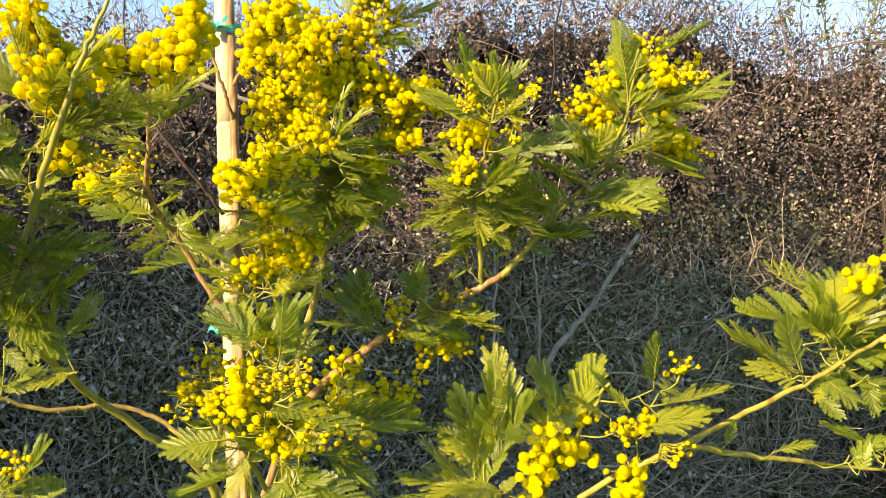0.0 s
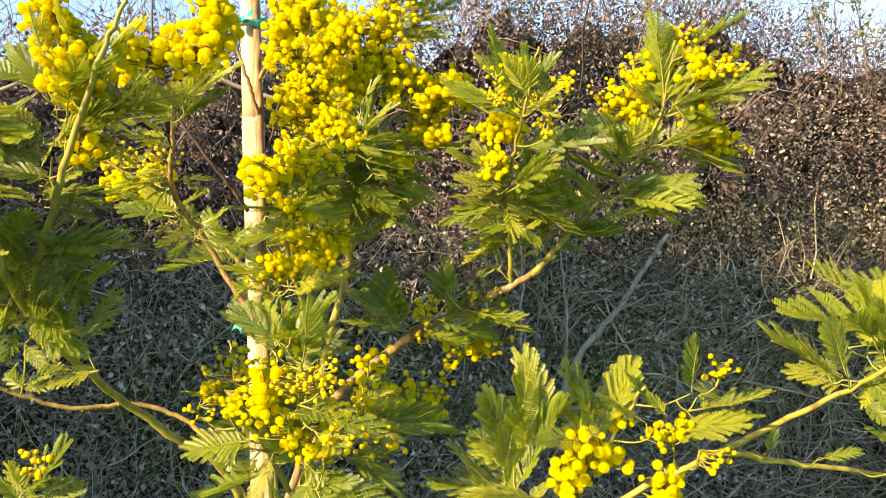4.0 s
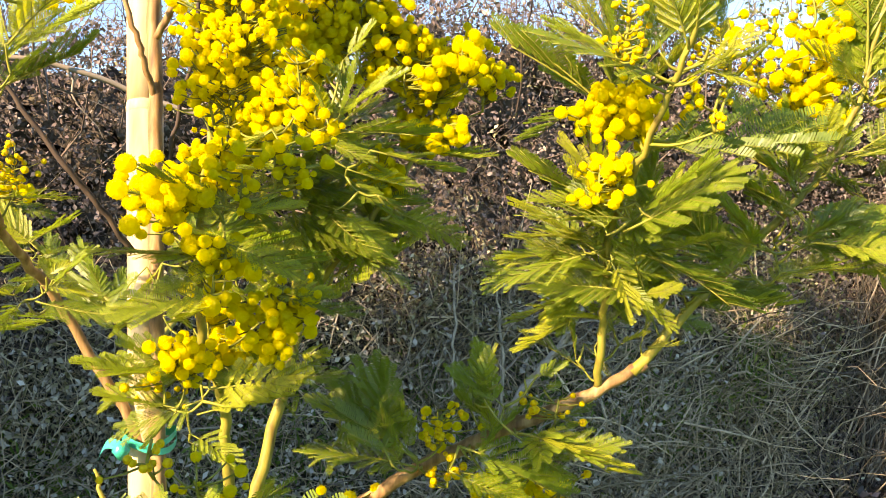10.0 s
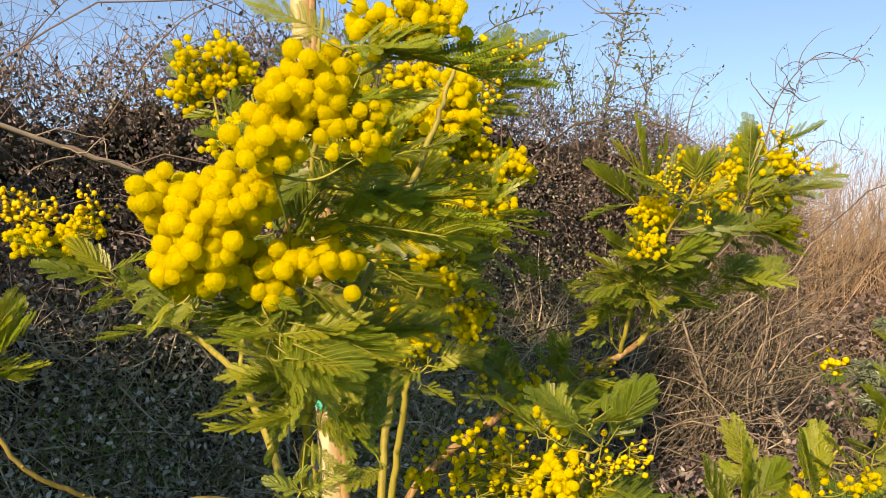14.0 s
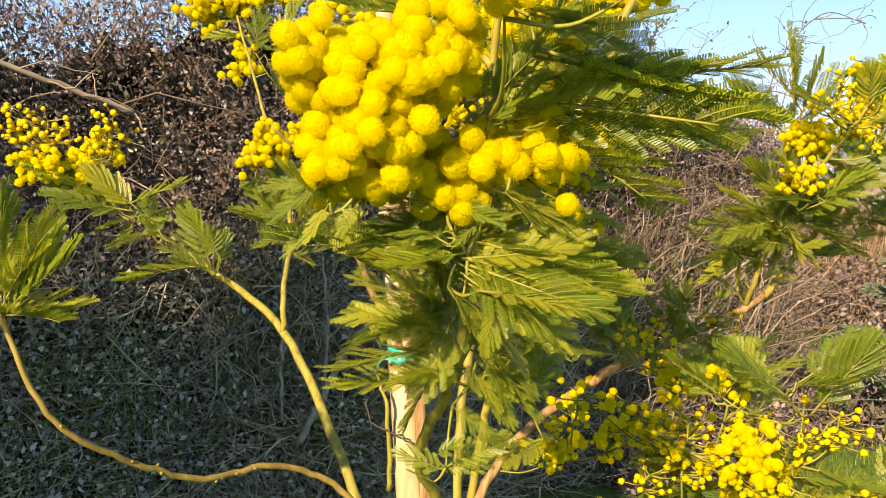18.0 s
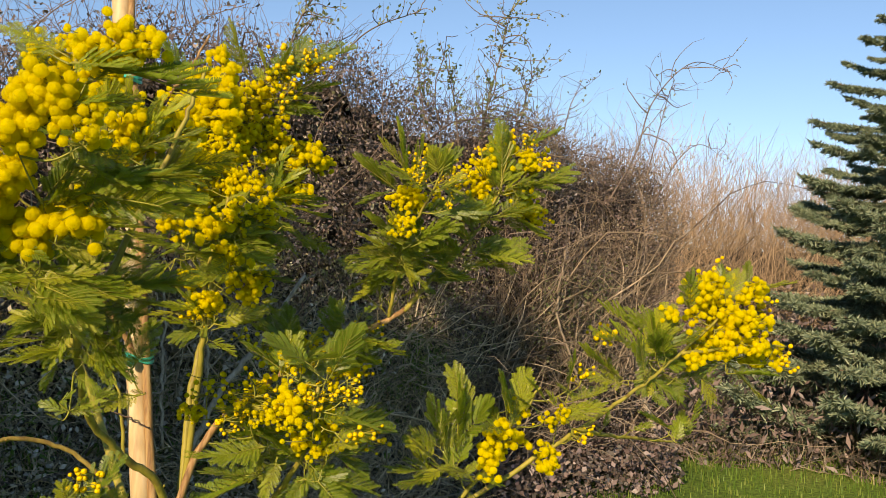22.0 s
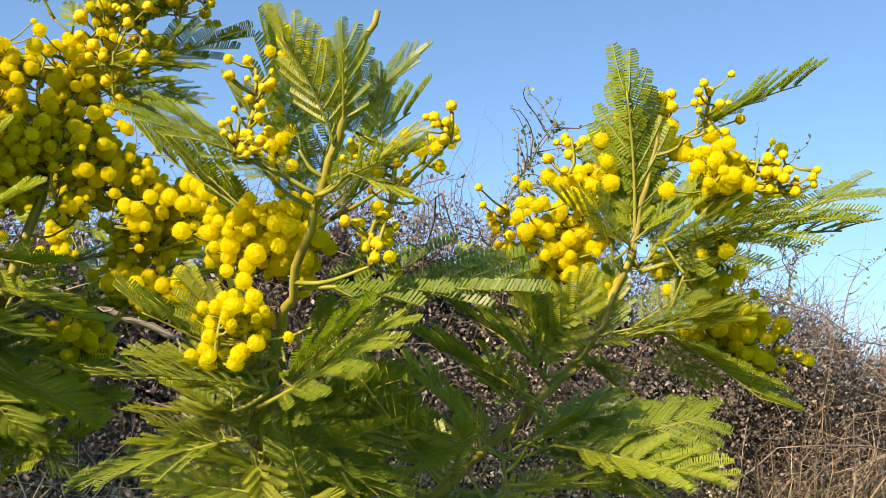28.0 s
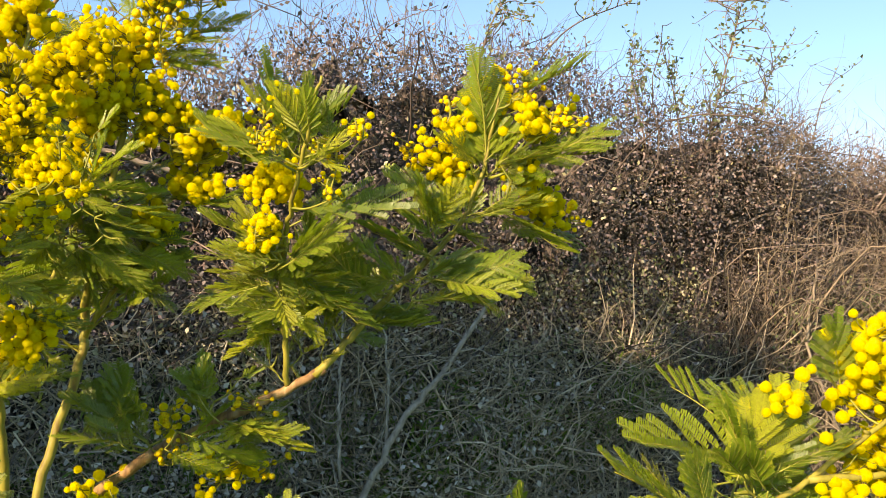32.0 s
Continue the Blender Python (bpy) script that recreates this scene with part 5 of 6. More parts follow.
leaves_at([(-0.306, 0.614, 1.437, -0.270, 0.587, 1.425),
    (-0.309, 0.615, 1.418, -0.272, 0.600, 1.394),
    (-0.289, 0.632, 1.544, -0.222, 0.599, 1.538),
    (-0.249, 0.625, 1.550, -0.192, 0.618, 1.560),
    (-0.300, 0.633, 1.498, -0.259, 0.640, 1.523),
    (-0.297, 0.633, 1.549, -0.270, 0.639, 1.580),
    (-0.286, 0.631, 1.539, -0.303, 0.623, 1.515),
    (-0.254, 0.626, 1.548, -0.225, 0.623, 1.572),
    (-0.295, 0.614, 1.483, -0.261, 0.618, 1.479),
    (-0.297, 0.614, 1.459, -0.229, 0.584, 1.467),
    (-0.298, 0.614, 1.425, -0.259, 0.603, 1.432),
    (-0.294, 0.614, 1.450, -0.249, 0.612, 1.440)])
leaves_at([(-0.298, 0.614, 1.440, -0.276, 0.615, 1.459),
    (-0.300, 0.614, 1.415, -0.268, 0.605, 1.388),
    (-0.292, 0.629, 1.555, -0.322, 0.634, 1.596),
    (-0.292, 0.629, 1.551, -0.257, 0.633, 1.551),
    (-0.284, 0.630, 1.571, -0.239, 0.624, 1.614),
    (-0.300, 0.627, 1.527, -0.253, 0.632, 1.535),
    (-0.304, 0.625, 1.498, -0.255, 0.626, 1.486),
    (-0.308, 0.622, 1.454, -0.234, 0.632, 1.453),
    (-0.300, 0.627, 1.531, -0.332, 0.626, 1.555),
    (-0.296, 0.625, 1.502, -0.325, 0.619, 1.510),
    (-0.307, 0.619, 1.450, -0.328, 0.608, 1.394),
    (-0.270, 0.616, 1.389, -0.251, 0.631, 1.424)])
leaves_at([(-0.262, 0.614, 1.369, -0.290, 0.603, 1.363),
    (-0.278, 0.616, 1.393, -0.269, 0.607, 1.427),
    (-0.307, 0.618, 1.442, -0.327, 0.598, 1.483),
    (-0.290, 0.616, 1.409, -0.259, 0.631, 1.441),
    (-0.307, 0.617, 1.425, -0.270, 0.638, 1.453),
    (-0.308, 0.607, 1.280, -0.281, 0.600, 1.321),
    (-0.310, 0.607, 1.280, -0.318, 0.601, 1.309),
    (-0.306, 0.607, 1.280, -0.270, 0.610, 1.288),
    (-0.312, 0.607, 1.276, -0.330, 0.606, 1.292)])
# leaves of the low limb in front
leaves_at([(-0.144, 0.629, 1.384, -0.174, 0.632, 1.407),
    (-0.141, 0.629, 1.381, -0.108, 0.626, 1.417),
    (-0.138, 0.629, 1.378, -0.107, 0.649, 1.401),
    (-0.138, 0.629, 1.368, -0.094, 0.635, 1.392),
    (-0.079, 0.639, 1.344, -0.057, 0.649, 1.352),
    (-0.097, 0.633, 1.325, -0.034, 0.661, 1.338),
    (-0.085, 0.636, 1.328, -0.017, 0.670, 1.319),
    (-0.140, 0.626, 1.340, -0.200, 0.613, 1.353),
    (-0.155, 0.622, 1.318, -0.202, 0.614, 1.314),
    (-0.109, 0.630, 1.316, -0.139, 0.624, 1.309),
    (-0.085, 0.637, 1.335, -0.052, 0.630, 1.314),
    (-0.094, 0.635, 1.341, -0.127, 0.628, 1.347)])
leaves_at([(-0.109, 0.631, 1.328, -0.175, 0.635, 1.328),
    (-0.134, 0.600, 1.390, -0.147, 0.618, 1.418),
    (-0.114, 0.592, 1.380, -0.099, 0.564, 1.423),
    (-0.117, 0.592, 1.352, -0.058, 0.573, 1.343),
    (-0.143, 0.640, 1.303, -0.212, 0.663, 1.312),
    (-0.118, 0.625, 1.295, -0.157, 0.629, 1.330),
    (-0.110, 0.621, 1.314, -0.078, 0.584, 1.334),
    (-0.134, 0.635, 1.298, -0.179, 0.673, 1.273),
    (-0.118, 0.626, 1.304, -0.077, 0.621, 1.263),
    (-0.150, 0.644, 1.288, -0.211, 0.676, 1.262),
    (-0.125, 0.596, 1.389, -0.159, 0.608, 1.415),
    (-0.121, 0.594, 1.398, -0.092, 0.575, 1.423)])
leaves_at([(-0.071, 0.812, 1.369, -0.099, 0.842, 1.407),
    (-0.093, 0.632, 1.306, -0.052, 0.637, 1.279),
    (-0.118, 0.630, 1.285, -0.058, 0.606, 1.281),
    (-0.143, 0.632, 1.306, -0.157, 0.619, 1.276),
    (-0.110, 0.631, 1.289, -0.141, 0.639, 1.252),
    (-0.152, 0.635, 1.347, -0.189, 0.633, 1.352)])
# leaves of the low right-hand limb
leaves_at([(0.019, 0.624, 1.283, -0.018, 0.630, 1.315),
    (0.023, 0.624, 1.283, 0.019, 0.635, 1.326),
    (0.031, 0.624, 1.283, 0.048, 0.629, 1.315),
    (0.040, 0.624, 1.279, -0.031, 0.635, 1.292),
    (0.048, 0.624, 1.275, 0.081, 0.623, 1.267),
    (0.015, 0.624, 1.279, -0.034, 0.611, 1.279),
    (0.088, 0.616, 1.327, 0.066, 0.604, 1.375),
    (0.088, 0.616, 1.327, 0.111, 0.637, 1.372),
    (0.152, 0.618, 1.356, 0.148, 0.604, 1.395),
    (0.128, 0.617, 1.344, 0.108, 0.622, 1.367),
    (0.148, 0.617, 1.344, 0.210, 0.632, 1.348),
    (0.128, 0.616, 1.327, 0.184, 0.600, 1.340)])
leaves_at([(0.079, 0.615, 1.323, 0.042, 0.600, 1.324),
    (0.120, 0.616, 1.335, 0.087, 0.613, 1.353),
    (0.264, 0.633, 1.365, 0.244, 0.627, 1.407),
    (0.206, 0.629, 1.311, 0.213, 0.629, 1.328),
    (0.243, 0.629, 1.307, 0.271, 0.626, 1.316),
    (0.297, 0.628, 1.299, 0.326, 0.638, 1.313),
    (0.299, 0.657, 1.377, 0.274, 0.642, 1.430),
    (0.286, 0.657, 1.377, 0.361, 0.678, 1.382),
    (0.282, 0.657, 1.364, 0.307, 0.636, 1.339),
    (0.299, 0.658, 1.385, 0.329, 0.678, 1.435),
    (0.308, 0.658, 1.385, 0.354, 0.649, 1.413),
    (0.295, 0.657, 1.368, 0.346, 0.662, 1.341)])
leaves_at([(0.326, 0.692, 1.386, 0.246, 0.688, 1.410),
    (0.347, 0.685, 1.403, 0.291, 0.699, 1.430),
    (0.321, 0.693, 1.353, 0.361, 0.683, 1.325),
    (0.368, 0.677, 1.376, 0.402, 0.667, 1.321),
    (0.404, 0.664, 1.377, 0.468, 0.655, 1.320),
    (0.367, 0.678, 1.431, 0.351, 0.669, 1.475),
    (0.403, 0.665, 1.437, 0.414, 0.655, 1.482),
    (0.424, 0.658, 1.454, 0.482, 0.640, 1.477),
    (0.290, 0.704, 1.347, 0.229, 0.699, 1.388),
    (0.296, 0.702, 1.341, 0.255, 0.729, 1.349),
    (0.364, 0.677, 1.288, 0.376, 0.668, 1.322),
    (0.353, 0.681, 1.287, 0.310, 0.685, 1.311)])
leaves_at([(0.352, 0.683, 1.398, 0.393, 0.652, 1.390),
    (0.337, 0.688, 1.375, 0.381, 0.675, 1.353)])
# leaves round the densest blossom
leaves_at([(-0.342, 0.538, 1.510, -0.326, 0.517, 1.531),
    (-0.338, 0.536, 1.513, -0.314, 0.517, 1.526),
    (-0.341, 0.537, 1.517, -0.327, 0.526, 1.545),
    (-0.338, 0.536, 1.508, -0.316, 0.520, 1.517),
    (-0.345, 0.539, 1.521, -0.326, 0.536, 1.540),
    (-0.340, 0.536, 1.504, -0.315, 0.527, 1.495),
    (-0.338, 0.535, 1.493, -0.307, 0.531, 1.482),
    (-0.347, 0.538, 1.482, -0.376, 0.553, 1.476),
    (-0.345, 0.537, 1.480, -0.367, 0.540, 1.470),
    (0.034, 0.776, 1.560, 0.016, 0.763, 1.624),
    (0.037, 0.775, 1.563, 0.064, 0.753, 1.605),
    (0.040, 0.775, 1.563, 0.043, 0.761, 1.612)])
leaves_at([(0.034, 0.776, 1.548, -0.022, 0.782, 1.587),
    (0.045, 0.776, 1.462, -0.005, 0.787, 1.470),
    (0.048, 0.775, 1.499, 0.047, 0.768, 1.529),
    (0.048, 0.776, 1.462, 0.036, 0.770, 1.499),
    (0.170, 0.800, 1.561, 0.155, 0.810, 1.609),
    (0.174, 0.800, 1.565, 0.179, 0.811, 1.607),
    (0.172, 0.800, 1.561, 0.189, 0.784, 1.589),
    (0.177, 0.799, 1.565, 0.240, 0.761, 1.589),
    (0.151, 0.802, 1.528, 0.105, 0.814, 1.561),
    (0.155, 0.802, 1.521, 0.124, 0.802, 1.550),
    (0.177, 0.800, 1.538, 0.228, 0.789, 1.512),
    (0.145, 0.803, 1.501, 0.206, 0.802, 1.489)])
leaves_at([(0.135, 0.804, 1.494, 0.166, 0.807, 1.482),
    (0.132, 0.804, 1.501, 0.108, 0.795, 1.513),
    (0.080, 0.815, 1.450, 0.132, 0.826, 1.460),
    (0.077, 0.815, 1.460, 0.059, 0.829, 1.500),
    (0.073, 0.815, 1.457, 0.027, 0.812, 1.486),
    (0.032, 0.817, 1.519, 0.085, 0.808, 1.553),
    (0.060, 0.816, 1.486, 0.085, 0.804, 1.513),
    (-0.150, 0.950, 1.502, -0.195, 0.955, 1.472),
    (-0.142, 0.949, 1.502, -0.093, 0.930, 1.475),
    (-0.109, 0.947, 1.490, -0.153, 0.950, 1.449),
    (-0.101, 0.946, 1.486, -0.051, 0.957, 1.500),
    (-0.105, 0.947, 1.482, -0.067, 0.942, 1.467)])
leaves_at([(-0.178, 0.953, 1.481, -0.133, 0.959, 1.486),
    (-0.131, 0.948, 1.547, -0.173, 0.935, 1.525),
    (-0.127, 0.947, 1.556, -0.076, 0.957, 1.545),
    (-0.142, 0.949, 1.523, -0.186, 0.932, 1.497),
    (-0.138, 0.949, 1.514, -0.077, 0.928, 1.515),
    (-0.097, 0.946, 1.478, -0.060, 0.949, 1.450),
    (-0.091, 0.839, 1.388, -0.116, 0.835, 1.399),
    (-0.098, 0.840, 1.381, -0.065, 0.826, 1.391),
    (-0.104, 0.840, 1.371, -0.115, 0.835, 1.362),
    (-0.020, 0.833, 1.390, -0.025, 0.840, 1.426),
    (-0.017, 0.833, 1.386, -0.035, 0.821, 1.408),
    (0.001, 0.832, 1.376, 0.049, 0.808, 1.375)])
leaves_at([(0.007, 0.831, 1.377, 0.034, 0.838, 1.389),
    (-0.019, 0.834, 1.356, 0.021, 0.837, 1.358),
    (-0.129, 0.801, 1.414, -0.097, 0.793, 1.422),
    (-0.133, 0.800, 1.458, -0.089, 0.784, 1.454),
    (-0.129, 0.801, 1.408, -0.121, 0.804, 1.395),
    (-0.097, 0.829, 1.522, -0.060, 0.836, 1.510),
    (-0.091, 0.828, 1.510, -0.059, 0.831, 1.491),
    (-0.103, 0.827, 1.500, -0.071, 0.826, 1.481),
    (-0.085, 0.830, 1.532, -0.040, 0.828, 1.523),
    (-0.072, 0.828, 1.500, -0.034, 0.841, 1.488),
    (-0.120, 0.828, 1.522, -0.154, 0.826, 1.518),
    (0.033, 0.650, 1.293, 0.010, 0.642, 1.344)])
leaves_at([(0.044, 0.645, 1.293, 0.032, 0.627, 1.362),
    (0.054, 0.643, 1.326, 0.036, 0.655, 1.379),
    (0.026, 0.652, 1.288, 0.000, 0.669, 1.305)])
# blossom in the middle, beside the stake
sprays_at([(-0.155, 0.862, 1.594, 0.030, 0.020, 38, 0.0032, "m"),
    (-0.164, 0.860, 1.567, 0.020, 0.020, 24, 0.0032, "m"),
    (-0.137, 0.860, 1.557, 0.017, 0.017, 20, 0.0032, "m"),
    (-0.178, 0.862, 1.590, 0.013, 0.017, 14, 0.0032, "m"),
    (-0.124, 0.831, 1.569, 0.016, 0.016, 10, 0.0030, "r"),
    (-0.114, 0.830, 1.547, 0.013, 0.010, 10, 0.0043, "f"),
    (-0.103, 0.939, 1.616, 0.027, 0.015, 24, 0.0037, "m"),
    (-0.087, 0.937, 1.588, 0.012, 0.010, 8, 0.0037, "m"),
    (-0.053, 0.939, 1.609, 0.013, 0.017, 12, 0.0037, "m"),
    (-0.126, 0.939, 1.624, 0.023, 0.015, 18, 0.0037, "m"),
    (-0.043, 0.967, 1.591, 0.016, 0.018, 14, 0.0054, "f"),
    (-0.019, 0.968, 1.611, 0.012, 0.016, 8, 0.0038, "m")])
sprays_at([(-0.009, 0.967, 1.594, 0.019, 0.023, 18, 0.0042, "m"),
    (-0.040, 0.970, 1.601, 0.017, 0.019, 16, 0.0042, "m"),
    (-0.040, 0.956, 1.552, 0.024, 0.010, 15, 0.0054, "f"),
    (-0.080, 0.944, 1.519, 0.020, 0.011, 12, 0.0053, "f"),
    (-0.207, 0.860, 1.512, 0.014, 0.010, 12, 0.0046, "f"),
    (-0.192, 0.860, 1.495, 0.010, 0.007, 6, 0.0032, "m"),
    (-0.130, 0.787, 1.519, 0.010, 0.010, 6, 0.0039, "f"),
    (-0.145, 0.786, 1.508, 0.017, 0.012, 10, 0.0028, "r"),
    (-0.156, 0.784, 1.478, 0.007, 0.007, 5, 0.0039, "f"),
    (-0.176, 0.806, 1.422, 0.015, 0.012, 15, 0.0042, "f"),
    (-0.186, 0.805, 1.409, 0.012, 0.009, 8, 0.0025, "b"),
    (-0.165, 0.861, 1.427, 0.015, 0.012, 11, 0.0046, "f")])
sprays_at([(-0.121, 0.810, 1.453, 0.014, 0.009, 12, 0.0029, "m"),
    (-0.146, 0.811, 1.447, 0.009, 0.009, 5, 0.0042, "f"),
    (-0.166, 0.957, 1.635, 0.042, 0.030, 24, 0.0051, "m"),
    (-0.132, 0.944, 1.606, 0.036, 0.030, 22, 0.0051, "m"),
    (-0.092, 0.929, 1.613, 0.030, 0.024, 16, 0.0051, "m"),
    (-0.071, 0.923, 1.673, 0.030, 0.030, 14, 0.0042, "b"),
    (-0.043, 0.913, 1.710, 0.030, 0.024, 12, 0.0042, "b"),
    (-0.148, 0.949, 1.563, 0.036, 0.024, 16, 0.0051, "m"),
    (-0.110, 0.937, 1.660, 0.036, 0.024, 14, 0.0051, "m"),
    (-0.029, 0.909, 1.717, 0.018, 0.018, 12, 0.0026, "b"),
    (-0.060, 0.925, 1.686, 0.018, 0.015, 14, 0.0026, "b"),
    (-0.081, 0.929, 1.687, 0.015, 0.018, 14, 0.0033, "m")])
sprays_at([(-0.045, 0.915, 1.707, 0.015, 0.012, 8, 0.0026, "b"),
    (-0.077, 0.947, 1.620, 0.018, 0.018, 14, 0.0033, "m"),
    (-0.135, 0.941, 1.652, 0.033, 0.024, 16, 0.0051, "m"),
    (-0.099, 0.942, 1.664, 0.030, 0.024, 14, 0.0051, "m"),
    (-0.087, 0.940, 1.628, 0.027, 0.021, 12, 0.0051, "m"),
    (-0.062, 0.937, 1.592, 0.027, 0.018, 12, 0.0051, "m"),
    (-0.129, 0.938, 1.610, 0.027, 0.024, 14, 0.0051, "m"),
    (-0.026, 0.938, 1.601, 0.018, 0.018, 8, 0.0051, "m"),
    (-0.168, 0.864, 1.617, 0.028, 0.025, 18, 0.0047, "m"),
    (-0.173, 0.861, 1.573, 0.025, 0.025, 16, 0.0047, "m"),
    (-0.140, 0.860, 1.557, 0.025, 0.017, 12, 0.0047, "m"),
    (-0.184, 0.866, 1.650, 0.022, 0.022, 12, 0.0047, "m")])
sprays_at([(-0.157, 0.867, 1.661, 0.028, 0.022, 14, 0.0047, "m"),
    (-0.174, 0.786, 1.507, 0.023, 0.015, 12, 0.0061, "f"),
    (-0.159, 0.783, 1.471, 0.013, 0.013, 6, 0.0061, "f"),
    (-0.154, 0.786, 1.517, 0.020, 0.015, 10, 0.0043, "m")])
# blossom at the tip of the long right-hand limb
sprays_at([(0.019, 0.754, 1.544, 0.006, 0.005, 7, 0.0035, "f"),
    (0.036, 0.751, 1.546, 0.009, 0.007, 10, 0.0035, "f"),
    (0.029, 0.750, 1.554, 0.007, 0.005, 7, 0.0027, "m"),
    (0.025, 0.747, 1.574, 0.005, 0.004, 4, 0.0027, "m"),
    (0.015, 0.741, 1.513, 0.007, 0.007, 8, 0.0032, "f"),
    (0.023, 0.739, 1.519, 0.006, 0.007, 6, 0.0032, "f"),
    (0.057, 0.716, 1.543, 0.008, 0.008, 8, 0.0019, "b"),
    (0.061, 0.711, 1.564, 0.015, 0.010, 10, 0.0019, "b"),
    (0.032, 0.710, 1.594, 0.007, 0.007, 6, 0.0024, "m"),
    (0.018, 0.714, 1.581, 0.010, 0.010, 10, 0.0019, "b"),
    (0.015, 0.717, 1.568, 0.008, 0.007, 8, 0.0019, "b"),
    (0.075, 0.706, 1.576, 0.005, 0.005, 5, 0.0019, "b")])
sprays_at([(0.143, 0.812, 1.570, 0.011, 0.009, 11, 0.0045, "f"),
    (0.150, 0.807, 1.592, 0.009, 0.012, 11, 0.0045, "f"),
    (0.119, 0.814, 1.578, 0.009, 0.007, 8, 0.0027, "b"),
    (0.141, 0.805, 1.607, 0.009, 0.009, 8, 0.0027, "b"),
    (0.170, 0.804, 1.618, 0.010, 0.010, 9, 0.0045, "f"),
    (0.180, 0.800, 1.631, 0.010, 0.007, 6, 0.0027, "b"),
    (0.194, 0.780, 1.597, 0.009, 0.009, 11, 0.0042, "f"),
    (0.209, 0.776, 1.600, 0.011, 0.007, 9, 0.0026, "b"),
    (0.188, 0.775, 1.623, 0.011, 0.009, 8, 0.0026, "b"),
    (0.220, 0.775, 1.599, 0.011, 0.006, 9, 0.0026, "b"),
    (0.199, 0.785, 1.569, 0.007, 0.004, 4, 0.0042, "f"),
    (0.190, 0.805, 1.560, 0.012, 0.006, 7, 0.0044, "f")])
sprays_at([(0.213, 0.806, 1.541, 0.012, 0.009, 10, 0.0044, "f"),
    (0.232, 0.805, 1.531, 0.007, 0.005, 4, 0.0027, "b"),
    (0.163, 0.811, 1.551, 0.007, 0.005, 4, 0.0035, "m")])
# blossom along the lower half of that limb
sprays_at([(-0.045, 0.831, 1.384, 0.010, 0.010, 10, 0.0026, "b"),
    (-0.041, 0.830, 1.359, 0.013, 0.008, 10, 0.0026, "b"),
    (-0.009, 0.845, 1.341, 0.017, 0.007, 8, 0.0045, "f"),
    (0.025, 0.846, 1.345, 0.015, 0.004, 9, 0.0027, "b"),
    (0.016, 0.818, 1.398, 0.016, 0.006, 10, 0.0025, "b"),
    (-0.050, 0.815, 1.310, 0.016, 0.013, 9, 0.0045, "r"),
    (-0.077, 0.816, 1.326, 0.016, 0.013, 8, 0.0045, "r"),
    (-0.024, 0.815, 1.310, 0.021, 0.013, 8, 0.0037, "b"),
    (-0.045, 0.813, 1.283, 0.016, 0.011, 6, 0.0045, "m"),
    (-0.117, 0.857, 1.284, 0.030, 0.015, 15, 0.0051, "r"),
    (-0.099, 0.852, 1.321, 0.015, 0.018, 11, 0.0051, "r"),
    (-0.070, 0.839, 1.297, 0.020, 0.015, 13, 0.0051, "r")])
# blossom of the low limb in front
sprays_at([(-0.168, 0.622, 1.365, 0.022, 0.009, 16, 0.0025, "b"),
    (-0.140, 0.627, 1.359, 0.019, 0.012, 14, 0.0025, "b"),
    (-0.100, 0.634, 1.338, 0.012, 0.009, 9, 0.0042, "f"),
    (-0.113, 0.633, 1.359, 0.012, 0.009, 10, 0.0025, "b"),
    (-0.121, 0.628, 1.319, 0.012, 0.009, 8, 0.0042, "f"),
    (-0.079, 0.638, 1.335, 0.012, 0.009, 8, 0.0025, "b"),
    (-0.105, 0.616, 1.309, 0.014, 0.012, 11, 0.0035, "m"),
    (-0.063, 0.617, 1.319, 0.016, 0.006, 7, 0.0028, "b"),
    (-0.130, 0.676, 1.342, 0.024, 0.016, 17, 0.0039, "r"),
    (-0.131, 0.678, 1.381, 0.020, 0.010, 8, 0.0039, "r"),
    (-0.134, 0.630, 1.394, 0.011, 0.011, 6, 0.0036, "m"),
    (-0.139, 0.601, 1.351, 0.017, 0.014, 13, 0.0047, "f")])
sprays_at([(-0.117, 0.592, 1.363, 0.017, 0.014, 13, 0.0028, "b"),
    (-0.098, 0.585, 1.374, 0.010, 0.009, 8, 0.0028, "b"),
    (-0.091, 0.580, 1.333, 0.017, 0.007, 8, 0.0028, "b"),
    (-0.123, 0.593, 1.338, 0.014, 0.010, 9, 0.0035, "r"),
    (-0.172, 0.614, 1.350, 0.018, 0.009, 12, 0.0026, "m"),
    (-0.146, 0.603, 1.345, 0.018, 0.008, 14, 0.0026, "r"),
    (-0.192, 0.621, 1.339, 0.015, 0.006, 10, 0.0022, "b"),
    (-0.104, 0.587, 1.369, 0.012, 0.009, 12, 0.0022, "b"),
    (-0.154, 0.686, 1.352, 0.018, 0.011, 14, 0.0030, "r"),
    (-0.203, 0.705, 1.334, 0.021, 0.009, 14, 0.0030, "m"),
    (-0.191, 0.701, 1.360, 0.012, 0.011, 10, 0.0030, "r"),
    (-0.170, 0.692, 1.340, 0.018, 0.009, 14, 0.0030, "r")])
sprays_at([(-0.146, 0.685, 1.395, 0.016, 0.009, 9, 0.0030, "r"),
    (-0.122, 0.675, 1.382, 0.011, 0.009, 6, 0.0030, "r"),
    (-0.163, 0.693, 1.408, 0.011, 0.009, 5, 0.0025, "b")])
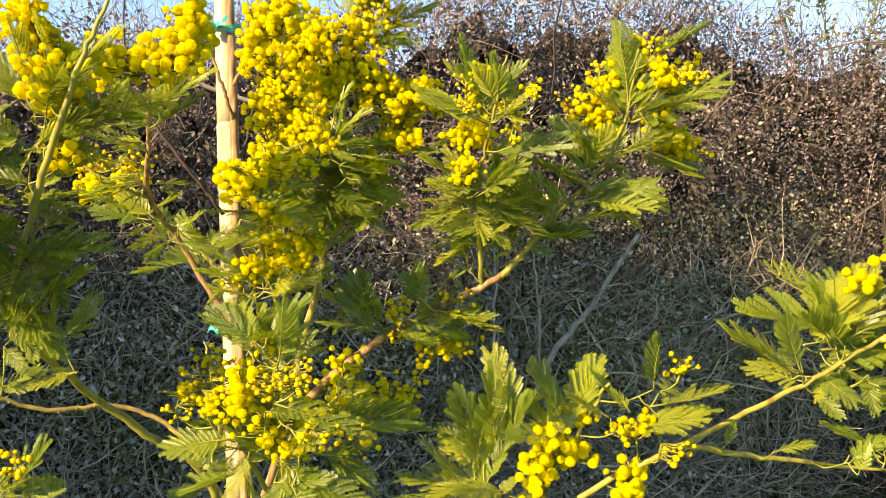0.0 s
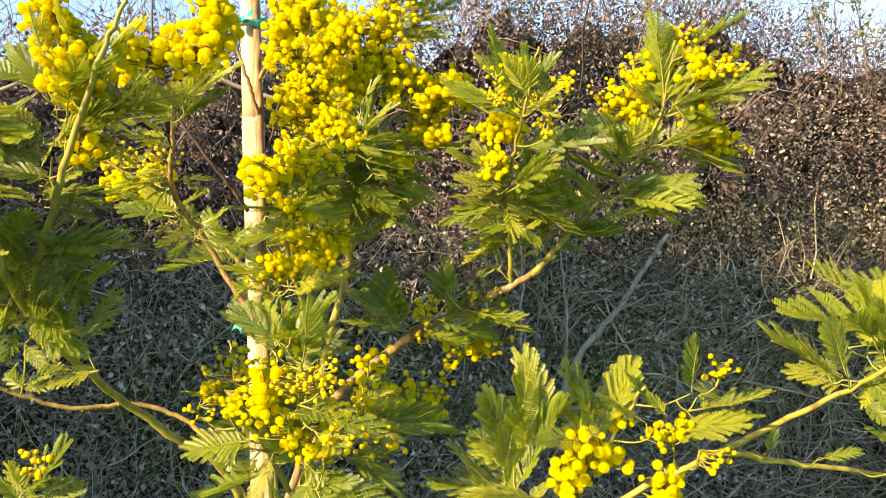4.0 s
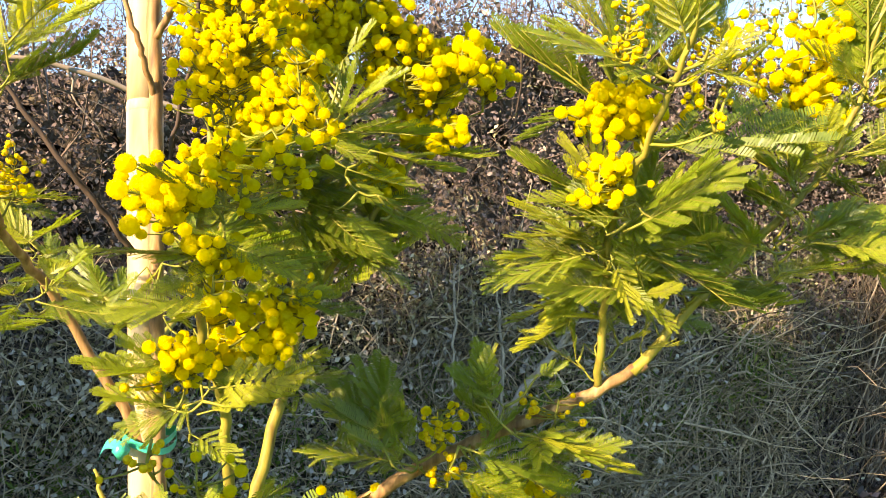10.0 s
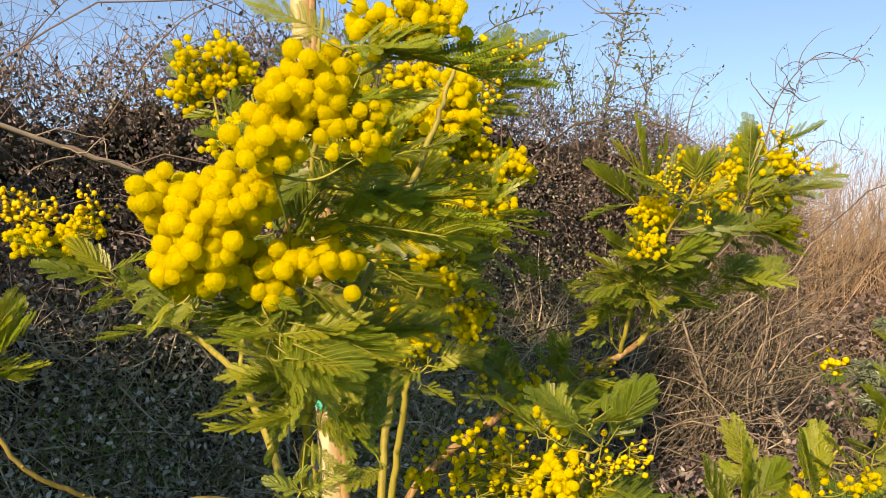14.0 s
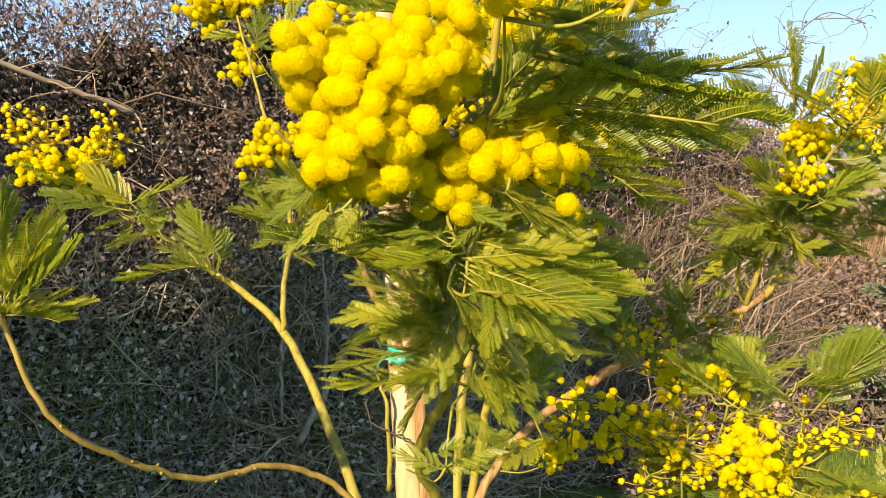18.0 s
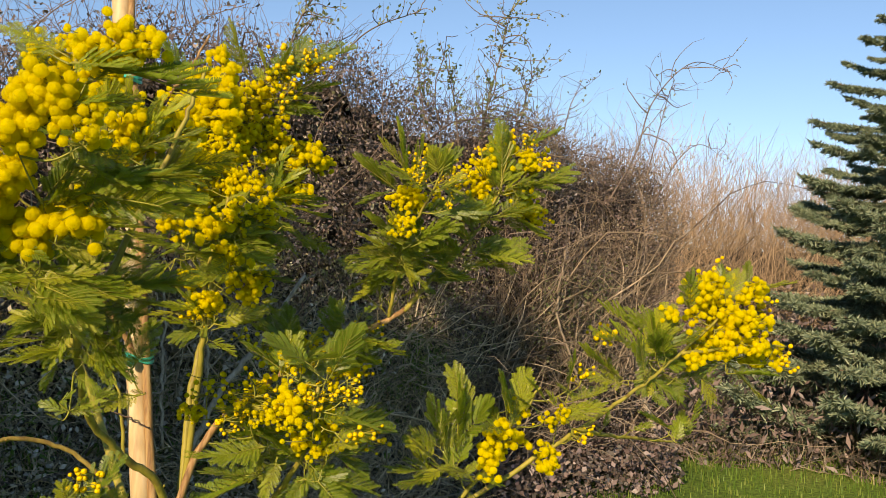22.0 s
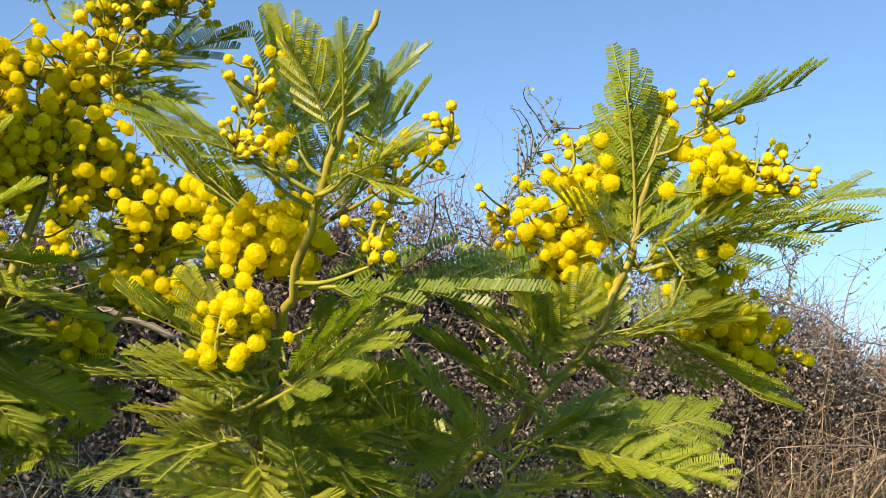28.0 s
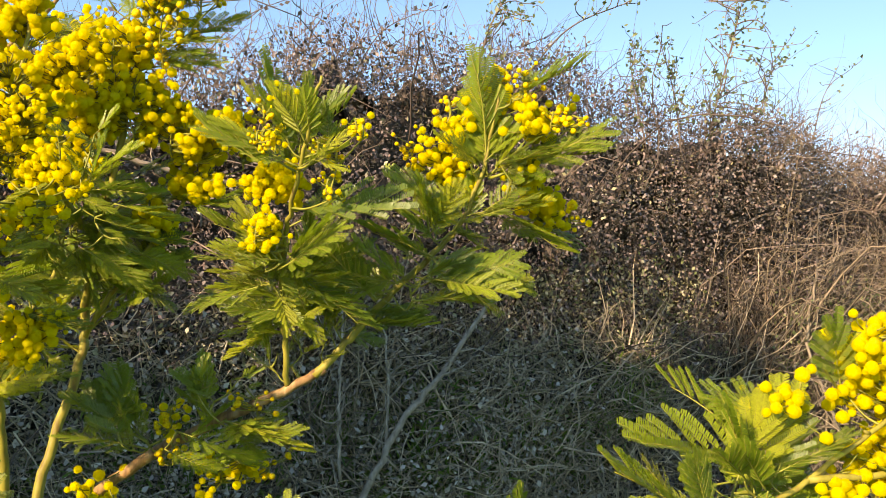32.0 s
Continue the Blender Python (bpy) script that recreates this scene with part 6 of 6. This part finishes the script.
# blossom of the low right-hand limb
sprays_at([(0.077, 0.627, 1.320, 0.014, 0.021, 11, 0.0050, "f"),
    (0.093, 0.626, 1.312, 0.012, 0.010, 7, 0.0050, "f"),
    (0.077, 0.625, 1.291, 0.021, 0.014, 13, 0.0050, "f"),
    (0.102, 0.628, 1.341, 0.012, 0.010, 8, 0.0035, "m"),
    (0.135, 0.625, 1.291, 0.021, 0.014, 13, 0.0050, "f"),
    (0.140, 0.614, 1.328, 0.014, 0.012, 10, 0.0034, "m"),
    (0.156, 0.613, 1.312, 0.020, 0.008, 10, 0.0028, "b"),
    (0.169, 0.619, 1.372, 0.012, 0.012, 8, 0.0028, "b"),
    (0.398, 0.667, 1.437, 0.033, 0.028, 36, 0.0055, "f"),
    (0.377, 0.675, 1.453, 0.022, 0.022, 18, 0.0055, "f"),
    (0.424, 0.657, 1.421, 0.028, 0.022, 24, 0.0055, "f"),
    (0.429, 0.656, 1.454, 0.022, 0.017, 18, 0.0047, "m")])
sprays_at([(0.419, 0.658, 1.388, 0.039, 0.019, 30, 0.0055, "f"),
    (0.393, 0.668, 1.398, 0.028, 0.017, 18, 0.0055, "f"),
    (0.418, 0.691, 1.475, 0.023, 0.017, 12, 0.0040, "b"),
    (0.467, 0.673, 1.442, 0.023, 0.017, 10, 0.0040, "b"),
    (0.352, 0.658, 1.379, 0.021, 0.013, 9, 0.0054, "f"),
    (0.331, 0.666, 1.432, 0.013, 0.011, 6, 0.0054, "f"),
    (0.478, 0.667, 1.380, 0.034, 0.017, 15, 0.0057, "f"),
    (0.499, 0.659, 1.369, 0.017, 0.011, 6, 0.0040, "b"),
    (0.484, 1.016, 1.363, 0.023, 0.020, 10, 0.0055, "b")])
# the densest blossom, on the near limb
sprays_at([(-0.398, 0.541, 1.529, 0.013, 0.011, 22, 0.0049, "F"),
    (-0.369, 0.530, 1.534, 0.013, 0.014, 28, 0.0049, "F"),
    (-0.381, 0.534, 1.515, 0.016, 0.012, 30, 0.0049, "F"),
    (-0.383, 0.535, 1.497, 0.018, 0.010, 28, 0.0049, "F"),
    (-0.349, 0.539, 1.496, 0.014, 0.007, 16, 0.0050, "F"),
    (-0.326, 0.531, 1.503, 0.014, 0.007, 16, 0.0050, "F"),
    (-0.358, 0.479, 1.560, 0.012, 0.012, 14, 0.0044, "F"),
    (-0.346, 0.475, 1.580, 0.019, 0.016, 32, 0.0044, "F"),
    (-0.321, 0.465, 1.565, 0.016, 0.012, 12, 0.0044, "f"),
    (-0.309, 0.461, 1.613, 0.019, 0.013, 20, 0.0044, "f"),
    (-0.292, 0.455, 1.613, 0.015, 0.012, 12, 0.0044, "f"),
    (-0.282, 0.630, 1.575, 0.026, 0.023, 22, 0.0049, "f")])
sprays_at([(-0.274, 0.632, 1.597, 0.019, 0.015, 12, 0.0040, "m"),
    (-0.233, 0.676, 1.597, 0.032, 0.020, 24, 0.0053, "f"),
    (-0.193, 0.678, 1.613, 0.024, 0.016, 15, 0.0053, "f"),
    (-0.273, 0.624, 1.526, 0.015, 0.009, 7, 0.0049, "f")])
# blossom behind the stake and on the back limb
sprays_at([(-0.187, 0.870, 1.664, 0.030, 0.025, 18, 0.0047, "m"),
    (-0.158, 0.863, 1.690, 0.025, 0.025, 14, 0.0047, "m"),
    (-0.280, 1.598, 1.807, 0.078, 0.051, 44, 0.0078, "m"),
    (-0.320, 1.616, 1.759, 0.060, 0.037, 30, 0.0078, "m"),
    (-0.274, 1.596, 1.678, 0.032, 0.018, 10, 0.0078, "m"),
    (-0.246, 1.582, 1.790, 0.046, 0.037, 18, 0.0078, "m"),
    (-0.267, 1.336, 1.547, 0.039, 0.031, 28, 0.0066, "m"),
    (-0.246, 1.326, 1.556, 0.031, 0.023, 14, 0.0066, "m"),
    (-0.286, 1.345, 1.515, 0.023, 0.015, 6, 0.0066, "m"),
    (-0.525, 1.335, 1.532, 0.039, 0.026, 34, 0.0045, "b"),
    (-0.506, 1.325, 1.494, 0.045, 0.016, 26, 0.0055, "m"),
    (-0.456, 1.308, 1.543, 0.019, 0.026, 20, 0.0045, "b")])
sprays_at([(-0.548, 1.343, 1.498, 0.026, 0.013, 14, 0.0055, "m"),
    (-0.556, 1.348, 1.543, 0.026, 0.019, 16, 0.0045, "b"),
    (-0.476, 1.315, 1.516, 0.032, 0.019, 18, 0.0055, "m"),
    (-0.321, 0.817, 1.607, 0.026, 0.013, 12, 0.0044, "m"),
    (-0.239, 0.834, 1.619, 0.013, 0.009, 6, 0.0044, "m"),
    (-0.306, 0.609, 1.306, 0.014, 0.012, 10, 0.0028, "b"),
    (-0.292, 0.633, 1.610, 0.020, 0.020, 16, 0.0048, "f"),
    (-0.276, 0.630, 1.570, 0.016, 0.012, 12, 0.0048, "f"),
    (-0.300, 0.634, 1.628, 0.016, 0.012, 10, 0.0048, "f"),
    (-0.196, 0.678, 1.630, 0.022, 0.017, 16, 0.0052, "f"),
    (-0.213, 0.676, 1.605, 0.022, 0.013, 12, 0.0052, "f")])
# more blossom round the stake
sprays_at([(-0.177, 0.942, 1.598, 0.032, 0.028, 30, 0.0042, "m"),
    (-0.142, 0.939, 1.639, 0.032, 0.024, 30, 0.0042, "m"),
    (-0.109, 0.936, 1.628, 0.024, 0.020, 20, 0.0042, "m"),
    (-0.081, 0.934, 1.608, 0.020, 0.020, 18, 0.0042, "m"),
    (-0.178, 0.941, 1.651, 0.028, 0.020, 20, 0.0042, "m"),
    (-0.165, 0.942, 1.562, 0.028, 0.016, 18, 0.0042, "m"),
    (-0.051, 0.968, 1.598, 0.021, 0.017, 16, 0.0045, "m"),
    (-0.054, 0.969, 1.556, 0.026, 0.011, 14, 0.0045, "m"),
    (-0.083, 0.972, 1.521, 0.021, 0.013, 12, 0.0058, "f"),
    (-0.146, 0.974, 1.674, 0.026, 0.017, 14, 0.0045, "r"),
    (-0.078, 0.969, 1.679, 0.026, 0.009, 8, 0.0045, "r"),
    (-0.122, 0.783, 1.523, 0.015, 0.009, 10, 0.0032, "r")])
sprays_at([(-0.127, 0.800, 1.449, 0.016, 0.013, 14, 0.0042, "f"),
    (-0.133, 0.801, 1.433, 0.009, 0.009, 8, 0.0042, "f"),
    (0.021, 0.754, 1.545, 0.015, 0.010, 12, 0.0040, "f"),
    (0.039, 0.752, 1.542, 0.012, 0.007, 8, 0.0040, "f"),
    (0.019, 0.754, 1.519, 0.012, 0.010, 10, 0.0040, "f"),
    (0.059, 0.751, 1.546, 0.009, 0.009, 7, 0.0031, "r"),
    (0.073, 0.749, 1.584, 0.009, 0.006, 5, 0.0031, "r"),
    (0.171, 0.807, 1.613, 0.017, 0.013, 10, 0.0045, "f"),
    (0.205, 0.805, 1.597, 0.013, 0.017, 10, 0.0045, "f"),
    (0.138, 0.811, 1.568, 0.017, 0.010, 10, 0.0045, "f"),
    (0.209, 0.805, 1.553, 0.013, 0.020, 12, 0.0045, "f"),
    (0.128, 0.811, 1.582, 0.013, 0.010, 7, 0.0035, "r")])
sprays_at([(0.228, 0.803, 1.610, 0.013, 0.013, 7, 0.0035, "r"),
    (0.216, 0.805, 1.535, 0.013, 0.010, 8, 0.0045, "f"),
    (-0.046, 0.847, 1.380, 0.017, 0.014, 8, 0.0037, "r"),
    (0.007, 0.844, 1.350, 0.021, 0.005, 7, 0.0037, "r")])
# blossom low in the middle, in front of the upright stems
sprays_at([(-0.172, 0.900, 1.520, 0.022, 0.018, 16, 0.0042, "m"),
    (-0.150, 0.900, 1.535, 0.020, 0.016, 14, 0.0042, "m"),
    (-0.178, 0.880, 1.437, 0.020, 0.018, 14, 0.0042, "m"),
    (-0.165, 0.880, 1.418, 0.018, 0.016, 12, 0.0042, "m")])
part("stalk_work", TWIGS.mesh("stalk_work", M_STALK), tree, "thin green leaf and flower stalks", "stuff")
